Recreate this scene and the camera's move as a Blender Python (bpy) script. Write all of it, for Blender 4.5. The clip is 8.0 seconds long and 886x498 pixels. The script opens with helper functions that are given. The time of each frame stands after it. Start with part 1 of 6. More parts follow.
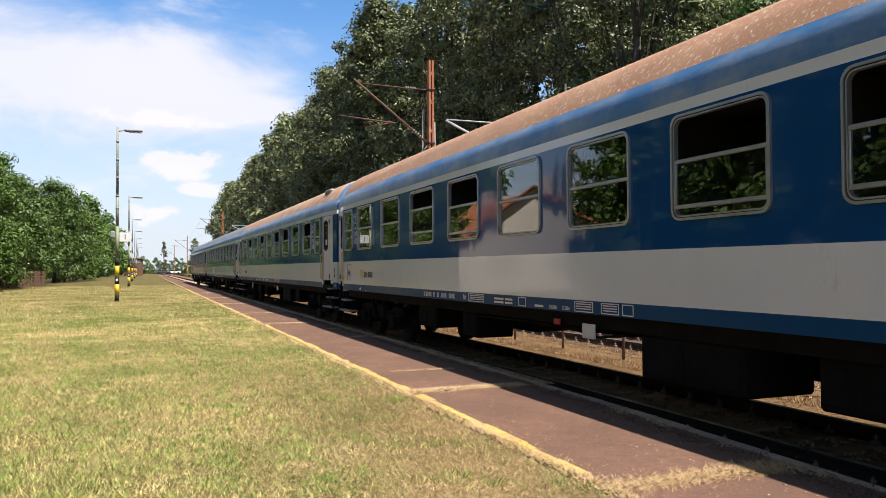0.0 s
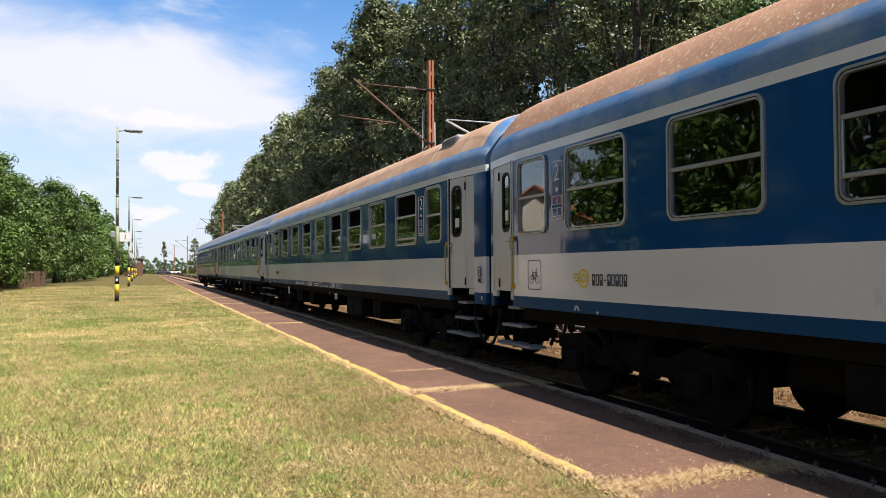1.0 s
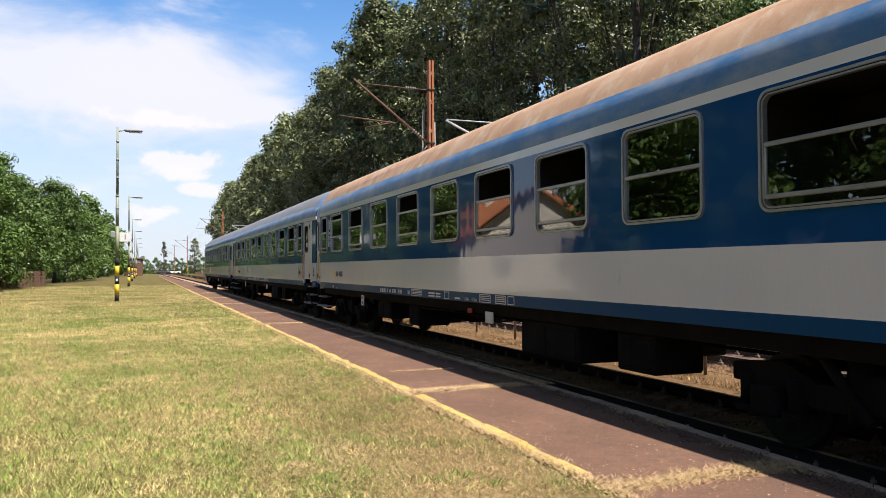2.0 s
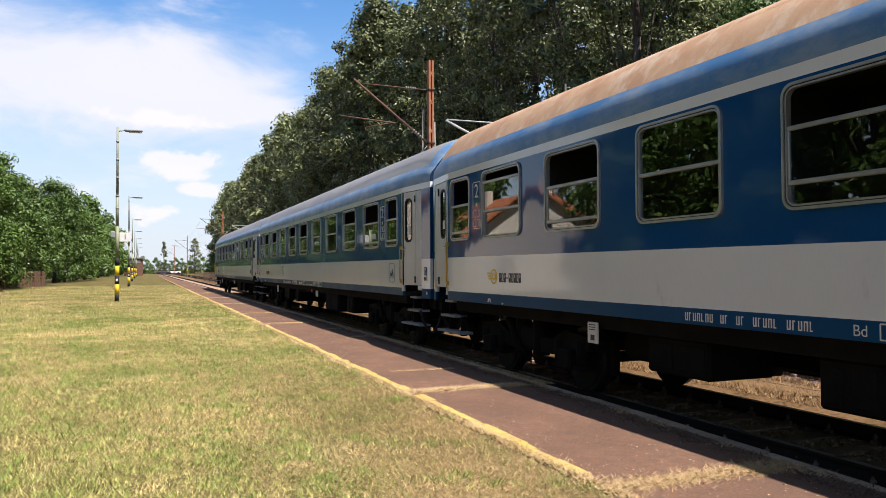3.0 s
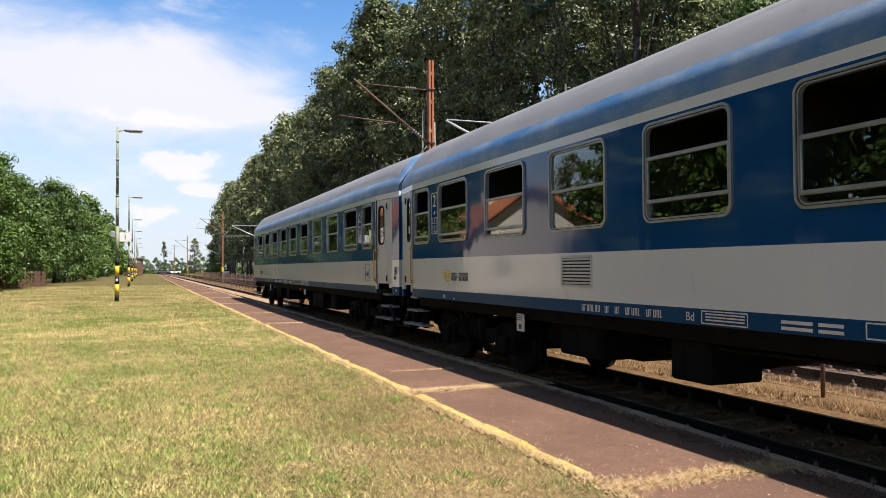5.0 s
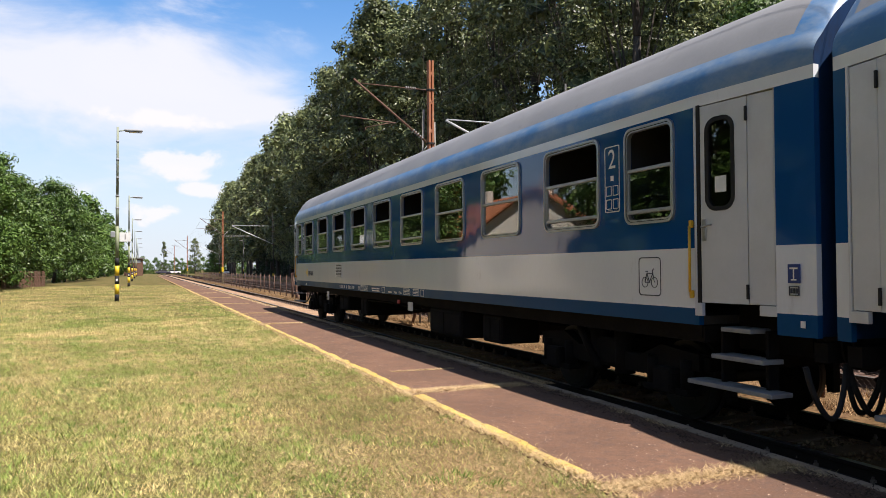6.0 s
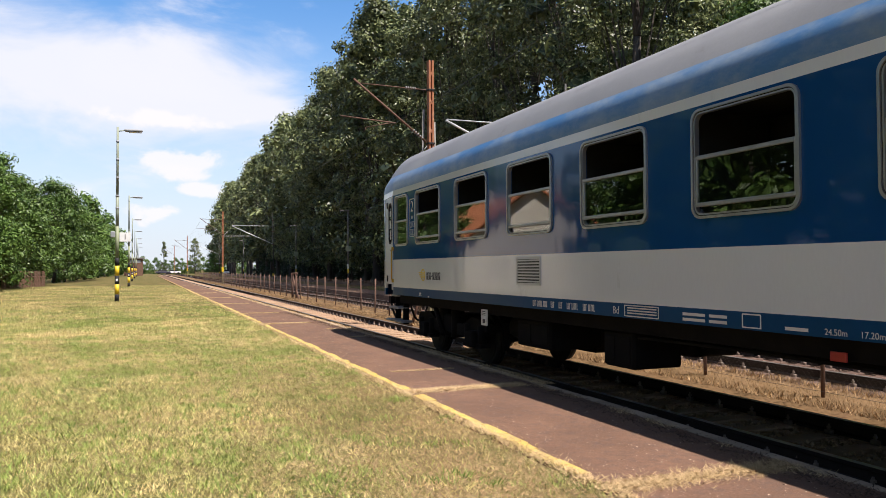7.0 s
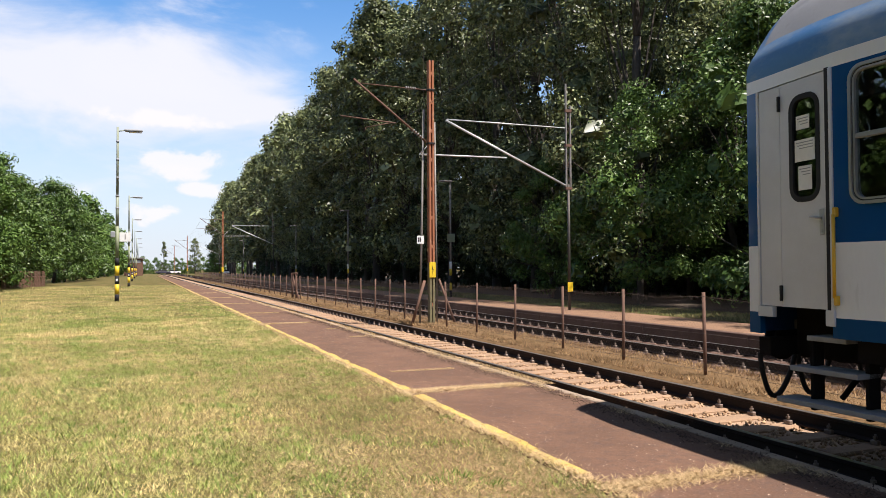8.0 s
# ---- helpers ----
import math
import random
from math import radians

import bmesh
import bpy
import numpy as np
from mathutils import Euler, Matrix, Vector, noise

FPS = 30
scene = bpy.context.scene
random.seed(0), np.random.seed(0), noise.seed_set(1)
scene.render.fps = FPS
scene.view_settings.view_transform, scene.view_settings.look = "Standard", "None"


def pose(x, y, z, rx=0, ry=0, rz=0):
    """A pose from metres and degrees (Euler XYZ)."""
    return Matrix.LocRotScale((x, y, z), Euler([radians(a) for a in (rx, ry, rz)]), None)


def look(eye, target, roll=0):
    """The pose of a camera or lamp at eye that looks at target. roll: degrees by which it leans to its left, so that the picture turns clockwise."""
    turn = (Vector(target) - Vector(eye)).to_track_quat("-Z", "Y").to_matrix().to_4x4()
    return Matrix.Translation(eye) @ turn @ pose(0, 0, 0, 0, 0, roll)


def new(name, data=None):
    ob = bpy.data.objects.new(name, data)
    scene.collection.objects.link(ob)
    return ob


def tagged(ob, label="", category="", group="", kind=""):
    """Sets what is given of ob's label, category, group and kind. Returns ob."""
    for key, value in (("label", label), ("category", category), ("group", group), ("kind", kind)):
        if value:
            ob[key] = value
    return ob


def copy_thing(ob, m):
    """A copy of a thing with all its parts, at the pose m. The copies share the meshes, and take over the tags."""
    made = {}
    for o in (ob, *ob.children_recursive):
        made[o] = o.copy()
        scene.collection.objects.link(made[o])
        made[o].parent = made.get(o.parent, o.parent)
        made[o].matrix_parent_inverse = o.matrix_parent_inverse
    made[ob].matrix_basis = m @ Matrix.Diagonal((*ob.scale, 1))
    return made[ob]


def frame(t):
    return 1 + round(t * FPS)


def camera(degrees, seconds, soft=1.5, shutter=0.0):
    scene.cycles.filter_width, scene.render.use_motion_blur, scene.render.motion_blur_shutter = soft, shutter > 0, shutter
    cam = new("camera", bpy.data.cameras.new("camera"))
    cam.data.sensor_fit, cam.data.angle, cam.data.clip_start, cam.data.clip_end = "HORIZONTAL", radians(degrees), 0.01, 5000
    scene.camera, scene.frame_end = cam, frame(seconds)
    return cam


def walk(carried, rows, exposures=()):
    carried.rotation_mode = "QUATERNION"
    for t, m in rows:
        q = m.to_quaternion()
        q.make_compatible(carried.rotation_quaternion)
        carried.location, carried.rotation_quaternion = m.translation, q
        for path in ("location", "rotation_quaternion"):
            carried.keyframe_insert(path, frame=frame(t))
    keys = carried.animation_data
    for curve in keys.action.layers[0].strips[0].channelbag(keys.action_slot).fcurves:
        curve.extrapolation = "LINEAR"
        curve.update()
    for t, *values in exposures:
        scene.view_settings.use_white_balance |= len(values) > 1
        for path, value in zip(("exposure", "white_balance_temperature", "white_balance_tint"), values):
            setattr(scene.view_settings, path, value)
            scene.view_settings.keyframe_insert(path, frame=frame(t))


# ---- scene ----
cam = camera(60.28, 8.0, soft=0.6)
EYE = (0.0, 0.0, 1.764)
AIM = (EYE[0] + 0.36577, EYE[1] + 0.93038, EYE[2] + 0.02463)
walk(cam, [(0.0, look(EYE, AIM, -0.309)), (8.0, look(EYE, AIM, -0.309))], exposures=[(0.0, 0.86, 6550, 16), (8.0, 0.86, 6550, 16)])

# plan: Y runs along the line, X across it, z = 0 on the rail heads
XC = 6.734           # middle of the near track
XC2 = 11.45          # middle of the second track
PITCH = 24.5         # coach length over buffers
HALF_W = 1.44        # half the coach width over the window frames
GROUND = 0.19
PLAT = 0.2

# ---------------------------------------------------------------- light
SUN = Vector((0.28, -0.46, 1.0)).normalized()
world = bpy.data.worlds.new("daylight")
scene.world = world
world.use_nodes = True
wn, wl = world.node_tree.nodes, world.node_tree.links
wn.clear()
w_out = wn.new("ShaderNodeOutputWorld")
w_bg = wn.new("ShaderNodeBackground")
w_sky = wn.new("ShaderNodeTexSky")
w_sky.sky_type = "NISHITA"
w_sky.sun_disc = False
w_sky.sun_elevation = math.asin(SUN.z)
w_sky.sun_rotation = math.atan2(SUN.x, SUN.y)
w_sky.air_density, w_sky.dust_density, w_sky.ozone_density = 1.0, 0.6, 1.6
w_co = wn.new("ShaderNodeTexCoord")
w_sep = wn.new("ShaderNodeSeparateXYZ")
wl.new(w_co.outputs["Generated"], w_sep.inputs["Vector"])


def w_math(op, a, b=None):
    """A math node of the sky; each input is a socket or a number."""
    node = wn.new("ShaderNodeMath")
    node.operation = op
    for k, v in enumerate((a, b)):
        if isinstance(v, bpy.types.NodeSocket):
            wl.new(v, node.inputs[k])
        elif v is not None:
            node.inputs[k].default_value = v
    return node.outputs["Value"]


def w_range(value, lo, hi, out_lo, out_hi):
    node = wn.new("ShaderNodeMapRange")
    node.interpolation_type = "SMOOTHSTEP"
    node.inputs["From Min"].default_value, node.inputs["From Max"].default_value = lo, hi
    node.inputs["To Min"].default_value, node.inputs["To Max"].default_value = out_lo, out_hi
    wl.new(value, node.inputs["Value"])
    return node.outputs["Result"]


def w_noise(scale, detail, rough, stretch, shift):
    mp = wn.new("ShaderNodeMapping")
    mp.inputs["Scale"].default_value = stretch
    mp.inputs["Location"].default_value = shift
    node = wn.new("ShaderNodeTexNoise")
    node.inputs["Scale"].default_value, node.inputs["Detail"].default_value = scale, detail
    node.inputs["Roughness"].default_value, node.inputs["Distortion"].default_value = rough, 0.3
    wl.new(w_co.outputs["Generated"], mp.inputs["Vector"])
    wl.new(mp.outputs["Vector"], node.inputs["Vector"])
    return node.outputs["Fac"]


# bearing (from the line's direction, towards +x) and height of each direction, in degrees
w_bearing = w_math("MULTIPLY", w_math("ARCTAN2", w_sep.outputs["X"], w_sep.outputs["Y"]), 57.2958)
w_height = w_math("MULTIPLY", w_math("ARCSINE", w_sep.outputs["Z"]), 57.2958)


def w_cloud(bearing, height, wide, tall):
    """1 in the middle of a cloud, 0 at its rim, less outside."""
    a = w_math("DIVIDE", w_math("SUBTRACT", w_bearing, bearing), wide)
    b = w_math("DIVIDE", w_math("SUBTRACT", w_height, height), tall)
    r = w_math("SQRT", w_math("ADD", w_math("MULTIPLY", a, a), w_math("MULTIPLY", b, b)))
    return w_math("SUBTRACT", 1.0, r)


w_soft = w_noise(5.0, 8.0, 0.55, (1.0, 1.0, 2.6), (0.4, 0.15, 0.35))
w_puff = w_noise(20.0, 8.0, 0.58, (1.0, 1.0, 1.5), (0.1, 0.6, 0.2))
# the wide bright bank, with a ragged soft rim
w_bank = w_math("MAXIMUM", w_cloud(-5.0, 12.6, 19.0, 5.0), w_cloud(5.5, 11.5, 10.5, 4.0))
w_bank = w_range(w_math("ADD", w_bank, w_math("MULTIPLY", w_math("SUBTRACT", w_soft, 0.5), 2.9)), -0.30, 0.75, 0.0, 0.95)
# small heaped clouds low over the line
w_heap = None
for bearing, height, wide, tall in ((2.3, 7.6, 3.0, 1.2), (3.6, 5.6, 1.8, 0.55), (0.9, 4.0, 2.4, 0.8), (7.6, 7.2, 1.6, 0.9), (1.2, 10.6, 4.6, 0.8)):
    one = w_cloud(bearing, height, wide, tall)
    w_heap = one if w_heap is None else w_math("MAXIMUM", w_heap, one)
w_heap = w_range(w_math("ADD", w_heap, w_math("MULTIPLY", w_math("SUBTRACT", w_puff, 0.5), 3.4)), 0.0, 0.60, 0.0, 0.8)
# loose fair-weather cloud over the rest of the sky, thinner overhead, and pale haze at the horizon
w_rest = w_math("MULTIPLY", w_range(w_soft, 0.50, 0.72, 0.0, 0.8), w_range(w_height, 14.0, 34.0, 0.9, 0.12))
w_haze = w_range(w_height, 1.0, 20.0, 0.85, 0.08)
w_tint = wn.new("ShaderNodeHueSaturation")
w_tint.inputs["Saturation"].default_value, w_tint.inputs["Value"].default_value = 1.40, 2.5
wl.new(w_sky.outputs["Color"], w_tint.inputs["Color"])
# the bright lower sky deepens to a clear zenith
w_deep = wn.new("ShaderNodeMix")
w_deep.data_type = "RGBA"
wl.new(w_range(w_height, 18.0, 42.0, 0.0, 1.0), w_deep.inputs["Factor"])
wl.new(w_tint.outputs["Color"], w_deep.inputs["A"])
wl.new(w_sky.outputs["Color"], w_deep.inputs["B"])
w_last = w_deep.outputs["Result"]
for cover, colour in ((w_haze, (9.2, 10.6, 12.2, 1)), (w_rest, (11.6, 12.4, 13.6, 1)), (w_bank, (11.6, 12.1, 12.9, 1)), (w_heap, (12.9, 12.9, 13.2, 1))):
    w_mix = wn.new("ShaderNodeMix")
    w_mix.data_type = "RGBA"
    w_mix.inputs["B"].default_value = colour
    wl.new(cover, w_mix.inputs["Factor"])
    wl.new(w_last, w_mix.inputs["A"])
    w_last = w_mix.outputs["Result"]
w_bg.inputs["Strength"].default_value = 0.043
wl.new(w_last, w_bg.inputs["Color"])
wl.new(w_bg.outputs["Background"], w_out.inputs["Surface"])

sun_data = bpy.data.lights.new("sun", "SUN")
sun_data.energy = 5.0
sun_data.angle = radians(0.53)
sun_data.color = (1.0, 0.955, 0.88)
sun = new("sun", sun_data)
sun.matrix_world = look(SUN * 100, (0, 0, 0))


# ---------------------------------------------------------------- materials
def material(name, a, b, size=1.0, rough=0.6, metal=0.0, bump=0.0, fine=0.0, c=None, c_size=0.2, c_at=(0.55, 0.7),
             rand=0.0, stretch=(1, 1, 1), rough_b=None, coat=0.0, island=False, fine_size=0.03, spec=0.5, wave=0.0, edge=(0.35, 0.65)):
    """A node material: colour a to b over patches of about size metres, c in smaller spots, fine grain and relief."""
    m = bpy.data.materials.new(name)
    m.use_nodes = True
    n, l = m.node_tree.nodes, m.node_tree.links
    bsdf = n["Principled BSDF"]
    co = n.new("ShaderNodeTexCoord")
    mp = n.new("ShaderNodeMapping")
    mp.inputs["Scale"].default_value = stretch
    l.new(co.outputs["Object"], mp.inputs["Vector"])

    def noise_of(s, detail=6.0, rg=0.6):
        t = n.new("ShaderNodeTexNoise")
        t.inputs["Scale"].default_value = 1.0 / s
        t.inputs["Detail"].default_value = detail
        t.inputs["Roughness"].default_value = rg
        l.new(mp.outputs["Vector"], t.inputs["Vector"])
        return t

    def ramp(src, lo, hi):
        r = n.new("ShaderNodeMapRange")
        r.inputs["From Min"].default_value, r.inputs["From Max"].default_value = lo, hi
        l.new(src, r.inputs["Value"])
        return r.outputs["Result"]

    def mixed(fac, x, y, kind="MIX"):
        q = n.new("ShaderNodeMix")
        q.data_type, q.blend_type = "RGBA", kind
        for sock, v in (("Factor", fac), ("A", x), ("B", y)):
            if isinstance(v, bpy.types.NodeSocket):
                l.new(v, q.inputs[sock])
            elif sock == "Factor":
                q.inputs[sock].default_value = v
            else:
                q.inputs[sock].default_value = (*v, 1)
        return q.outputs["Result"]

    big = noise_of(size)
    col = mixed(ramp(big.outputs["Fac"], *edge), a, b)
    if c:
        spot = noise_of(c_size, 8.0, 0.7)
        col = mixed(ramp(spot.outputs["Fac"], *c_at), col, c)
    grain = noise_of(fine_size, 4.0, 0.7)
    if fine:
        g = n.new("ShaderNodeMapRange")
        g.inputs["To Min"].default_value, g.inputs["To Max"].default_value = 1 - fine, 1 + fine
        l.new(grain.outputs["Fac"], g.inputs["Value"])
        v = n.new("ShaderNodeHueSaturation")
        l.new(col, v.inputs["Color"])
        l.new(g.outputs["Result"], v.inputs["Value"])
        col = v.outputs["Color"]
    if rand:
        info = n.new("ShaderNodeNewGeometry") if island else n.new("ShaderNodeObjectInfo")
        g = n.new("ShaderNodeMapRange")
        g.inputs["To Min"].default_value, g.inputs["To Max"].default_value = 1 - rand, 1 + rand
        l.new(info.outputs["Random Per Island" if island else "Random"], g.inputs["Value"])
        v = n.new("ShaderNodeHueSaturation")
        l.new(col, v.inputs["Color"])
        l.new(g.outputs["Result"], v.inputs["Value"])
        col = v.outputs["Color"]
    l.new(col, bsdf.inputs["Base Color"])
    bsdf.inputs["Metallic"].default_value = metal
    bsdf.inputs["Specular IOR Level"].default_value = spec
    if rough_b is not None:
        r = n.new("ShaderNodeMapRange")
        r.inputs["From Min"].default_value, r.inputs["From Max"].default_value = 0.3, 0.7
        r.inputs["To Min"].default_value, r.inputs["To Max"].default_value = rough, rough_b
        l.new(big.outputs["Fac"], r.inputs["Value"])
        l.new(r.outputs["Result"], bsdf.inputs["Roughness"])
    else:
        bsdf.inputs["Roughness"].default_value = rough
    if coat:
        bsdf.inputs["Coat Weight"].default_value = coat
        bsdf.inputs["Coat Roughness"].default_value = 0.06
    if wave:
        bp = n.new("ShaderNodeBump")
        bp.inputs["Strength"].default_value = 1.0
        bp.inputs["Distance"].default_value = wave
        l.new(noise_of(0.55, 2.0, 0.5).outputs["Fac"], bp.inputs["Height"])
        l.new(bp.outputs["Normal"], bsdf.inputs["Normal"])
    if bump:
        bp = n.new("ShaderNodeBump")
        bp.inputs["Strength"].default_value = 0.6
        bp.inputs["Distance"].default_value = bump
        l.new(grain.outputs["Fac"], bp.inputs["Height"])
        l.new(bp.outputs["Normal"], bsdf.inputs["Normal"])
    return m


def leaf_material(name, a, b, through_light=0.35):
    m = bpy.data.materials.new(name)
    m.use_nodes = True
    n, l = m.node_tree.nodes, m.node_tree.links
    bsdf = n["Principled BSDF"]
    geo = n.new("ShaderNodeNewGeometry")
    q = n.new("ShaderNodeMix")
    q.data_type = "RGBA"
    q.inputs["A"].default_value, q.inputs["B"].default_value = (*a, 1), (*b, 1)
    l.new(geo.outputs["Random Per Island"], q.inputs["Factor"])
    info = n.new("ShaderNodeObjectInfo")
    g = n.new("ShaderNodeMapRange")
    g.inputs["To Min"].default_value, g.inputs["To Max"].default_value = 0.78, 1.2
    l.new(info.outputs["Random"], g.inputs["Value"])
    v = n.new("ShaderNodeHueSaturation")
    l.new(q.outputs["Result"], v.inputs["Color"])
    l.new(g.outputs["Result"], v.inputs["Value"])
    l.new(v.outputs["Color"], bsdf.inputs["Base Color"])
    bsdf.inputs["Roughness"].default_value = 0.42
    bsdf.inputs["Specular IOR Level"].default_value = 0.38
    tr = n.new("ShaderNodeBsdfTranslucent")
    l.new(v.outputs["Color"], tr.inputs["Color"])
    mx = n.new("ShaderNodeMixShader")
    mx.inputs["Fac"].default_value = through_light
    l.new(bsdf.outputs["BSDF"], mx.inputs[1])
    l.new(tr.outputs["BSDF"], mx.inputs[2])
    l.new(mx.outputs["Shader"], n["Material Output"].inputs["Surface"])
    return m


def glass_material(name):
    m = bpy.data.materials.new(name)
    m.use_nodes = True
    bsdf = m.node_tree.nodes["Principled BSDF"]
    bsdf.inputs["Base Color"].default_value = (0.62, 0.68, 0.66, 1)
    bsdf.inputs["Transmission Weight"].default_value = 1.0
    bsdf.inputs["Roughness"].default_value = 0.0
    bsdf.inputs["IOR"].default_value = 1.72
    return m


def ground_material(name, green, straw, earth, patch=2.2):
    """Mown grass, half burnt by the sun, with bare spots."""
    m = material(name, green, straw, size=patch, rough=0.95, bump=0.02, fine=0.35, c=earth, c_size=0.7, c_at=(0.60, 0.75), fine_size=0.05)
    m.node_tree.nodes["Principled BSDF"].inputs["Specular IOR Level"].default_value = 0.1
    return m


BLUE = material("coach_blue", (0.005, 0.058, 0.19), (0.006, 0.066, 0.215), size=1.8, rough=0.03, rough_b=0.09, c=(0.05, 0.075, 0.11), c_size=0.5,
                c_at=(0.66, 0.9), stretch=(1, 1, 0.25), wave=0.004)
BLUE_SKIRT = material("skirt_blue", (0.003, 0.056, 0.15), (0.004, 0.062, 0.165), size=1.4, rough=0.28, rough_b=0.5, c=(0.04, 0.075, 0.11), c_size=0.3,
                      c_at=(0.66, 0.92), stretch=(1, 1, 0.4), fine=0.08, spec=0.08)
# grime streaks on a blue darkened for the shadow between coaches
BLUE_END = material("grimy_shaded_end_blue", (0.004, 0.030, 0.10), (0.006, 0.022, 0.06), size=0.7, rough=0.5, c=(0.012, 0.012, 0.014), c_size=0.5, c_at=(0.5, 0.7),
                    stretch=(1, 1, 0.3), fine=0.15, spec=0.3)
BLUE_SIGN = material("sign_blue", (0.006, 0.03, 0.17), (0.008, 0.035, 0.18), size=0.1, rough=0.4)
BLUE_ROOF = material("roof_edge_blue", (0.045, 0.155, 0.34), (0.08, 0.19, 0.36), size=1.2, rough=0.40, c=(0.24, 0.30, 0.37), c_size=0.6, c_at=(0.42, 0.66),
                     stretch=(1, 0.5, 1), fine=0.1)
GREY = material("coach_grey", (0.665, 0.69, 0.715), (0.71, 0.735, 0.76), size=1.6, rough=0.06, rough_b=0.16, c=(0.25, 0.23, 0.20), c_size=0.5,
                c_at=(0.62, 0.95), stretch=(1, 1, 0.3), fine=0.05, wave=0.004)
GREY_DOOR = material("door_grey", (0.56, 0.575, 0.59), (0.50, 0.515, 0.53), size=0.5, rough=0.35, fine=0.05)
ROOF_RUST = material("rusty_roof", (0.46, 0.26, 0.15), (0.36, 0.19, 0.105), size=1.1, rough=0.75, c=(0.66, 0.57, 0.45), c_size=0.05, c_at=(0.56, 0.62), fine=0.25, bump=0.004, fine_size=0.02)
ROOF_TAN = material("tan_roof", (0.52, 0.34, 0.21), (0.42, 0.24, 0.14), size=0.8, rough=0.75, c=(0.58, 0.47, 0.36), c_size=0.5, c_at=(0.5, 0.7), fine=0.15, stretch=(1, 1.5, 1), bump=0.003)
ROOF_GREY = material("grey_roof", (0.26, 0.262, 0.27), (0.21, 0.215, 0.225), size=1.5, rough=0.6, c=(0.17, 0.16, 0.155), c_size=0.4, c_at=(0.6, 0.8), fine=0.1)
ALU = material("window_aluminium", (0.44, 0.44, 0.43), (0.33, 0.33, 0.32), size=0.5, rough=0.38, metal=0.7, fine=0.1)
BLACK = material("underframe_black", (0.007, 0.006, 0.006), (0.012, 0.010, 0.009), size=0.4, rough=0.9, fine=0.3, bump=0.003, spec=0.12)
RUBBER = material("rubber", (0.012, 0.012, 0.013), (0.02, 0.02, 0.02), size=0.2, rough=0.7, spec=0.25)
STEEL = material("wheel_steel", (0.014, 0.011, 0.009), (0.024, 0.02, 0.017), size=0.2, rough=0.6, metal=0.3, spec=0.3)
# near-black interior: the shade inside the coach is put into its colour
SHADED_IN = material("shaded_coach_interior", (0.035, 0.032, 0.03), (0.05, 0.045, 0.04), size=0.6, rough=0.8)
STEP = material("step_tread", (0.30, 0.30, 0.30), (0.20, 0.20, 0.20), size=0.3, rough=0.6, fine=0.2)
YELLOW = material("yellow_paint", (0.72, 0.50, 0.02), (0.62, 0.42, 0.02), size=0.3, rough=0.45, fine=0.08)
ORANGE = material("handrail_orange", (0.74, 0.42, 0.02), (0.62, 0.34, 0.02), size=0.3, rough=0.4)
WHITE = material("white_paint", (0.72, 0.72, 0.70), (0.62, 0.62, 0.60), size=0.3, rough=0.5, fine=0.05)
INK = material("dark_print", (0.02, 0.025, 0.05), (0.03, 0.03, 0.05), size=0.2, rough=0.5)
RED = material("red_paint", (0.5, 0.03, 0.02), (0.4, 0.03, 0.02), size=0.1, rough=0.5)
PAPER = material("paper_notice", (0.75, 0.75, 0.73), (0.68, 0.68, 0.66), size=0.1, rough=0.8)
GLASS = glass_material("window_glass")
RAIL = material("rail_steel", (0.018, 0.012, 0.010), (0.028, 0.018, 0.014), size=0.3, rough=0.8, fine=0.2, spec=0.2)
BOLT = material("fastening_steel", (0.25, 0.19, 0.15), (0.15, 0.11, 0.09), size=0.1, rough=0.5, metal=0.3, fine=0.2)
RAIL_TOP = material("rail_head", (0.45, 0.44, 0.43), (0.33, 0.31, 0.30), size=0.4, rough=0.3, metal=0.8)
SLEEPER = material("concrete_sleeper", (0.34, 0.22, 0.135), (0.26, 0.165, 0.10), size=0.4, rough=0.9, fine=0.25, bump=0.004, rand=0.15)
BALLAST = material("ballast_bed", (0.29, 0.19, 0.12), (0.39, 0.26, 0.165), size=0.5, rough=0.95, fine=0.5, bump=0.03, fine_size=0.06)
SLEEPER_AND_SLAB_SHADE = material("dark_sleeper_and_slab_shade", (0.07, 0.038, 0.028), (0.10, 0.058, 0.04), size=0.4, rough=0.9, fine=0.3, rand=0.2)
OLD_BALLAST = material("dark_brown_ballast_bed", (0.075, 0.040, 0.027), (0.115, 0.065, 0.042), size=0.5, rough=0.95, fine=0.5, bump=0.03, fine_size=0.06)
OLD_STONE = material("dark_brown_stone", (0.10, 0.060, 0.043), (0.18, 0.115, 0.08), size=0.3, rough=0.9, fine=0.2, rand=0.5, island=True)
STONE = material("ballast_stone", (0.27, 0.160, 0.085), (0.38, 0.25, 0.145), size=0.3, rough=0.9, fine=0.2, rand=0.4, island=True)
ASPHALT = material("platform_asphalt", (0.115, 0.060, 0.036), (0.160, 0.084, 0.050), size=0.9, rough=0.95, c=(0.095, 0.056, 0.04), c_size=0.12, c_at=(0.48, 0.72), fine=0.6, bump=0.012, fine_size=0.016)
CONCRETE = material("edge_concrete", (0.35, 0.265, 0.185), (0.23, 0.17, 0.12), size=0.4, rough=0.9, fine=0.25, bump=0.005, rand=0.2)
PAVING = material("far_paving", (0.25, 0.145, 0.08), (0.19, 0.105, 0.06), size=0.6, rough=0.9, fine=0.2)
# lawn ground is darkened to paint the shade in gaps between blades
GRASS_GROUND = ground_material("lawn", (0.062, 0.072, 0.018), (0.165, 0.118, 0.052), (0.145, 0.095, 0.055), patch=1.4)
